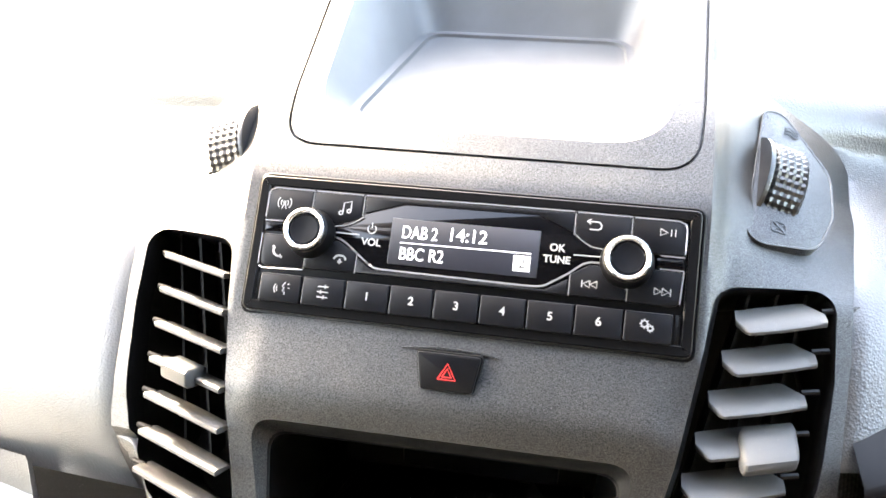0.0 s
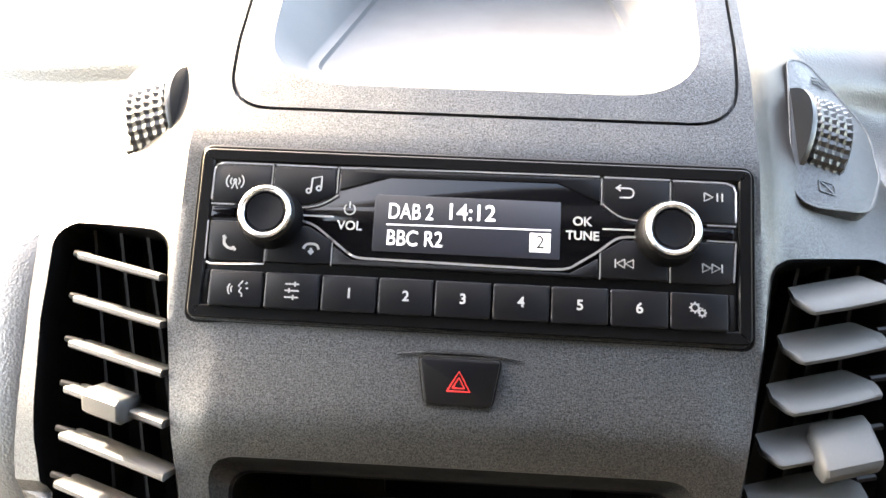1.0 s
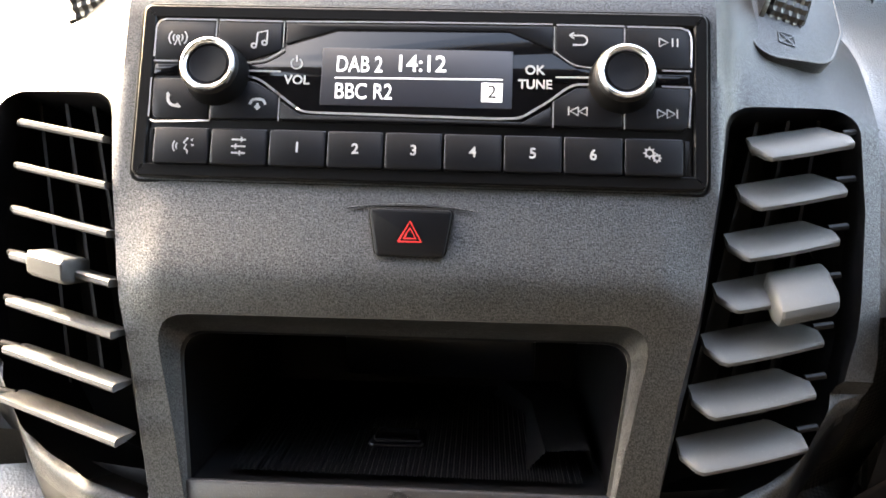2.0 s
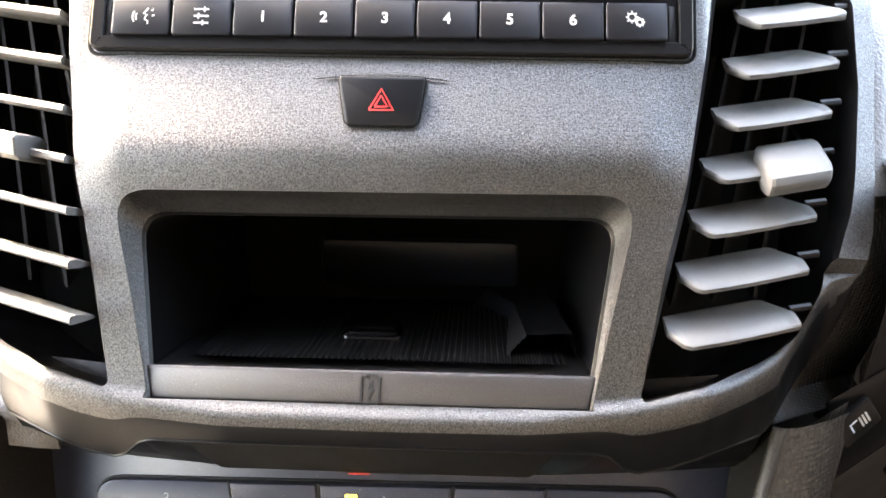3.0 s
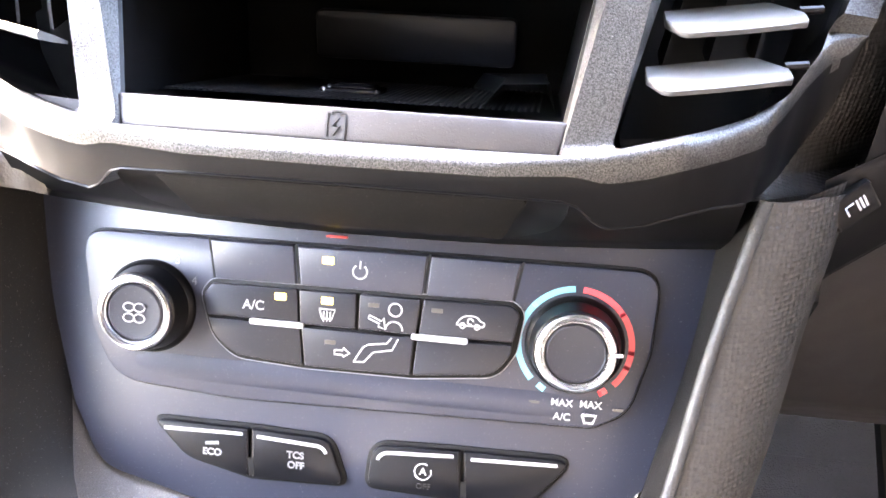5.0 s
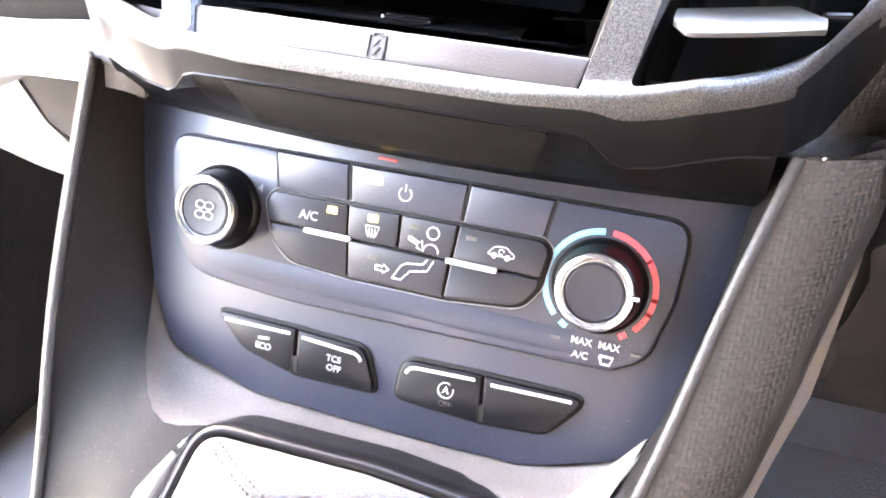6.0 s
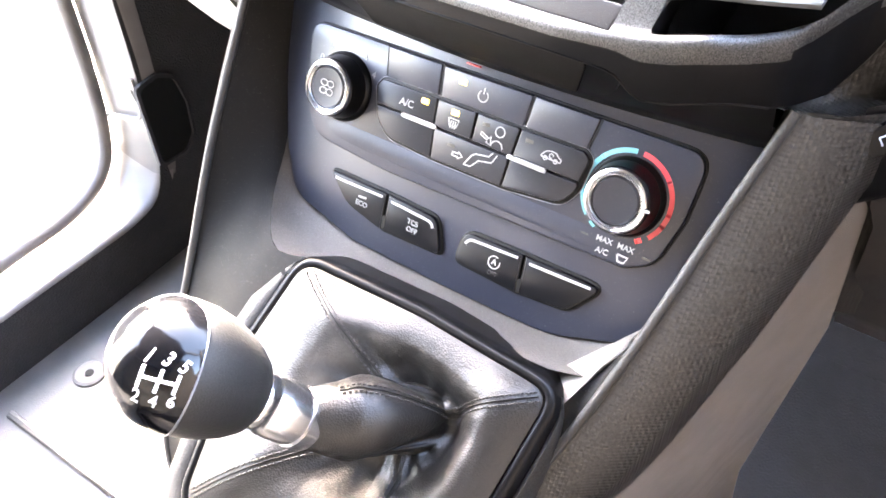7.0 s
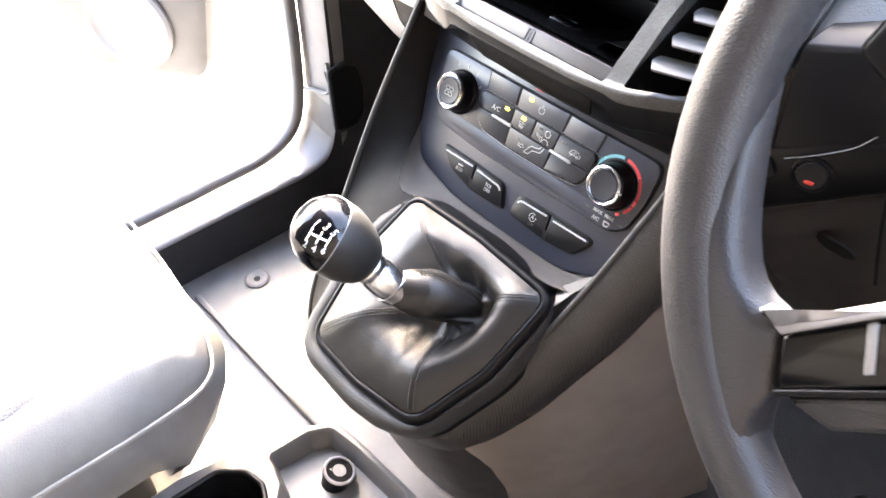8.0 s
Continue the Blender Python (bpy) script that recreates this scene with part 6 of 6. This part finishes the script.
loft(bm, [[(-0.138, 0.372, 0.55), (-0.145, 0.378, 0.50), (-0.15, 0.39, 0.44), (-0.15, 0.46, 0.38), (-0.15, 0.6, 0.37)], [(-0.196, 0.373, 0.553), (-0.196, 0.37, 0.52), (-0.197, 0.385, 0.47), (-0.197, 0.42, 0.42), (-0.197, 0.6, 0.38)]])
# near-black colour paints the shadow under the passenger dash
part("side_panel", bm, CONSOLE_SHADE, glove, smooth=60)

# ---- passenger seat ----
seat = thing("passenger_seat", "grey cloth passenger seat cushion with vinyl edges", "seat")


def cushion(name, x0, x1, y0, y1, z0, z1, mat, r=0.05, label=""):
    bm = bmesh.new()
    rows = []
    for j in range(17):
        t = j / 16
        y = y1 + (y0 - y1) * t
        front = max(0, 1 - (y1 - y) / r)
        row = []
        for i in range(21):
            s = i / 20
            x = x0 + (x1 - x0) * s
            e = max(0, 1 - min(x - x0, x1 - x) / r)
            z = z1 - r * 0.75 * (1 - math.sqrt(max(0, 1 - e * e))) - r * 0.9 * (1 - math.sqrt(max(0, 1 - front * front))) + 0.006 * math.sin(9 * s) * math.sin(7 * t)
            dx = max(0.0, abs(x - (x0 + x1) / 2) - ((x1 - x0) / 2 - 0.085))
            yy = y - (0.085 - math.sqrt(max(0.0, 0.085 ** 2 - dx * dx))) * max(0.0, 1 - 2 * t)
            row.append((x, yy, z))
        rows.append([(row[0][0] + 0.012, row[0][1], z0)] + row + [(row[-1][0] - 0.012, row[-1][1], z0)])
    rows.insert(0, [(p[0] * 1.0, p[1] - 0.02, z0) for p in rows[0]])
    loft(bm, rows)
    return part(name, bm, mat, seat, label, smooth=80)


cushion("cushion", -0.68, -0.141, -0.45, 0.158, 0.172, 0.286, SEATSKIN, 0.07, "grey vinyl cushion")
cushion("cloth_panel", -0.62, -0.178, -0.45, 0.112, 0.25, 0.291, FABRIC, 0.02, "grey cloth centre panel")
bm = bmesh.new()
sweep(bm, smooth_line([(-0.64, 0.137, 0.243), (-0.42, 0.158, 0.243), (-0.26, 0.150, 0.243), (-0.185, 0.136, 0.243), (-0.152, 0.112, 0.243), (-0.1435, 0.06, 0.243), (-0.1430, -0.05, 0.243), (-0.1430, -0.4, 0.243)], 60), 0.0022, 6)
part("piping", bm, SEATSKIN, seat, "thin sewn piping")
bm = bmesh.new()
box(bm, -0.60, -0.22, -0.42, 0.05, 0.02, 0.13, 0.03, 0.01)
part("seat_box", bm, DEEP, seat)

# ---- tray between the seats ----
tray = thing("handbrake_tray", "grey plastic floor tray with a socket cap between the seats", "console tray", pose(0, 0, 0.165))
T1 = rounded([(-140, -240, 4), (60, -240, 4), (58, 200, 10), (18, 209, 8), (-57, 205, 8), (-98, 200, 18), (-109, 178, 10), (-113, 130, 6), (-132, 104, 14), (-140, 60, 10)], 10, 6)
RECESS = rounded([(-105, 133, 6), (-102, 174, 8), (-92, 192, 10), (-57, 197, 8), (12, 201, 8), (24, 60, 8), (-54, 60, 8), (-58, 112, 6), (-74, 126, 8)], 8, 5)
WELL = rounded([(-128, -200, 10), (-67, -200, 10), (-67, 104, 8), (-84, 111, 10), (-104, 107, 12), (-121, 88, 16)], 8, 5)
bm = bmesh.new()
border = []
for loop in (inset(T1, 3), inset(RECESS, -2), inset(WELL, -2)):
    vs = [bm.verts.new((p.x, p.y, 0)) for p in loop]
    border += [bm.edges.new((vs[i - 1], vs[i])) for i in range(len(vs))]
bmesh.ops.triangle_fill(bm, edges=border, use_beauty=True)
rings(bm, [[(p.x, p.y, -145) for p in T1], [(p.x, p.y, -4) for p in T1], [(p.x, p.y, -1) for p in inset(T1, 1)], [(p.x, p.y, 0) for p in inset(T1, 3)]], False, False)
rings(bm, [[(p.x, p.y, 0) for p in inset(RECESS, -2)], [(p.x, p.y, -2.5) for p in RECESS], [(p.x, p.y, -24) for p in inset(RECESS, 4)]], False, True)
part("tray_body", bm, TRAYGREY, tray, "smooth grey tray", s=0.001)
bm = bmesh.new()
rings(bm, [[(p.x, p.y, 0) for p in inset(WELL, -2)], [(p.x, p.y, -3) for p in WELL], [(p.x, p.y, -45) for p in inset(WELL, 5)]], False, True)
part("well", bm, BLACK, tray, "black recessed well", s=0.001)
part("well_rim", frame_ring(bmesh.new(), inset(WELL, -4), 5, -2, 3, 1.5), BLACK, tray, "black rounded rim of the well", s=0.001)
cap = part("socket_cap", lathe(bmesh.new(), [(13, -22), (13.5, -4), (15, -3), (15, 0), (13.6, 1.4), (12.6, 1.2), (0.01, 1.0)], 0, 0, 40), BLACK, tray, "round black socket cap", s=0.001)
cap.matrix_basis = pose(-0.055, 0.174, -0.009, -14, 10, 0)
part("cap_ring", lathe(bmesh.new(), [(15, -0.4), (15.2, 0.6), (14.2, 1.9), (12.8, 2.0), (12.4, 1.1)], 0, 0, 40), SILVER, cap, s=0.001)
strokes("cap_bars", [[(-3.4, 3.5), (-1.4, 5.5)], [(-1.6, 1.6), (1.4, 4.6)], [(1, 0.6), (3.6, 3)], [(-5.4, -6.6), (-4.2, -5.6)]], 1.6, 1.2, WHITE, cap)
bm = bmesh.new()
frame_ring(bm, rounded(rect(-34, -4, 92, 132), 6), 3, -20, -17, 1)
part("switch_frame", bm, BLACK, tray, s=0.001)

# ---- open passenger door ----
door = thing("passenger_door", "open passenger door with pale grey panel and round speaker", "car door", pose(-0.66, 0.50, 0.0, 0, 0, 33.5))
bm = bmesh.new()
DP = rounded([(-1000, 122, 40), (-128, 118, 55), (-98, 260, 60), (-80, 650, 30), (-1000, 650, 60)], 30, 8)
prism(bm, [Vector((p.x, p.y)) for p in DP], -60, 0, 14)
ob = part("door_panel", bm, DOORSKIN, door, "pale grey moulded door panel", s=0.001)
ob.matrix_basis = Matrix(((1, 0, 0, 0), (0, 0, -1, 0), (0, 1, 0, 0), (0, 0, 0, 1)))
bm = bmesh.new()
lathe(bm, [(72, 0), (72, 5), (66, 8), (60, 6), (57, 4), (0.01, 5)], -238, 208, 48)
sp = part("speaker", bm, SILLM, door, "round speaker grille", s=0.001)
sp.matrix_basis = Matrix(((1, 0, 0, 0), (0, 0, -1, 0), (0, 1, 0, 0), (0, 0, 0, 1)))
bm = bmesh.new()
frame_ring(bm, rounded([(-1000, 640, 20), (-80, 640, 20), (-420, 1180, 60), (-1000, 1180, 60)], 20, 6), 40, -40, -20, 4)
ob = part("window_frame", bm, PAINT, door, s=0.001)
ob.matrix_basis = Matrix(((1, 0, 0, 0), (0, 0, -1, 0), (0, 1, 0, 0), (0, 0, 0, 1)))

# ---- shell ----
def slab(name, pts, thick, mat, label, category, kind="structure"):
    """Thick panel from four corners, pushed along its normal."""
    P = [Vector(p) for p in pts]
    n = (P[1] - P[0]).cross(P[2] - P[0]).normalized() * thick
    bm = bmesh.new()
    rings(bm, [[p for p in P], [p + n for p in P]])
    return tagged(part(name, bm, mat), label, category, kind=kind)


slab("ceiling", [(-0.66, -0.9, 1.26), (0.72, -0.9, 1.26), (0.70, 0.28, 1.26), (-0.64, 0.28, 1.26)], 0.04, HEADLINER, "grey felt headliner of the cab", "ceiling")
slab("bulkhead", [(-0.66, -0.62, 0.0), (0.72, -0.62, 0.0), (0.72, -0.62, 1.26), (-0.66, -0.62, 1.26)], 0.03, BULKHEAD, "dark grey bulkhead behind the seats", "bulkhead")
slab("driver_door_lower", [(0.70, -0.9, 0.0), (0.70, 1.0, 0.0), (0.70, 1.0, 0.72), (0.70, -0.9, 0.72)], 0.05, DOORSKIN, "grey driver's door panel below the window", "car door")
# added out of view to cut the light from the driver's window
slab("driver_window_blocker", [(0.70, -0.62, 0.722), (0.70, 0.08, 0.722), (0.70, 0.08, 1.26), (0.70, -0.62, 1.26)], 0.05, BULKHEAD, "unseen dark grey panel blocking light at the driver's window", "pillar")
slab("passenger_rear_pillar", [(-0.66, -0.62, 0.0), (-0.66, -0.25, 0.0), (-0.66, -0.25, 1.26), (-0.66, -0.62, 1.26)], 0.05, HEADLINER, "dark grey pillar behind the passenger door opening", "pillar")
for sgn in (-1, 1):
    bm = bmesh.new()
    sweep(bm, [(0.67 * sgn, 0.98, 0.70), (0.66 * sgn, 0.62, 1.0), (0.64 * sgn, 0.28, 1.27)], 0.03, 10)
    tagged(part("windscreen_pillar", bm, HEADLINER), "grey trimmed windscreen pillar", "pillar", kind="structure")
slab("front_bulkhead", [(-0.66, 0.9, 0.0), (0.72, 0.9, 0.0), (0.72, 0.9, 0.70), (-0.66, 0.9, 0.70)], 0.03, CARPET, "dark carpeted front bulkhead", "bulkhead")
slab("driver_floor_mat", [(0.10, -0.6, 0.032), (0.66, -0.6, 0.032), (0.66, 0.7, 0.045), (0.10, 0.7, 0.045)], 0.006, CARPET, "dark blue-black carpet mat in the driver's footwell", "floor mat")
slab("driver_toe_mat", [(0.10, 0.70, 0.046), (0.66, 0.70, 0.046), (0.66, 0.895, 0.105), (0.10, 0.895, 0.105)], 0.006, CARPET, "dark carpet mat under the pedals", "floor mat")
bm = bmesh.new()
loft(bm, [[(-400, -400, -0.32), (400, -400, -0.32)], [(-400, 400, -0.32), (400, 400, -0.32)]])
tagged(part("ground", bm, ASPHALT), "grey sunlit concrete yard outside the van", "ground", kind="structure")
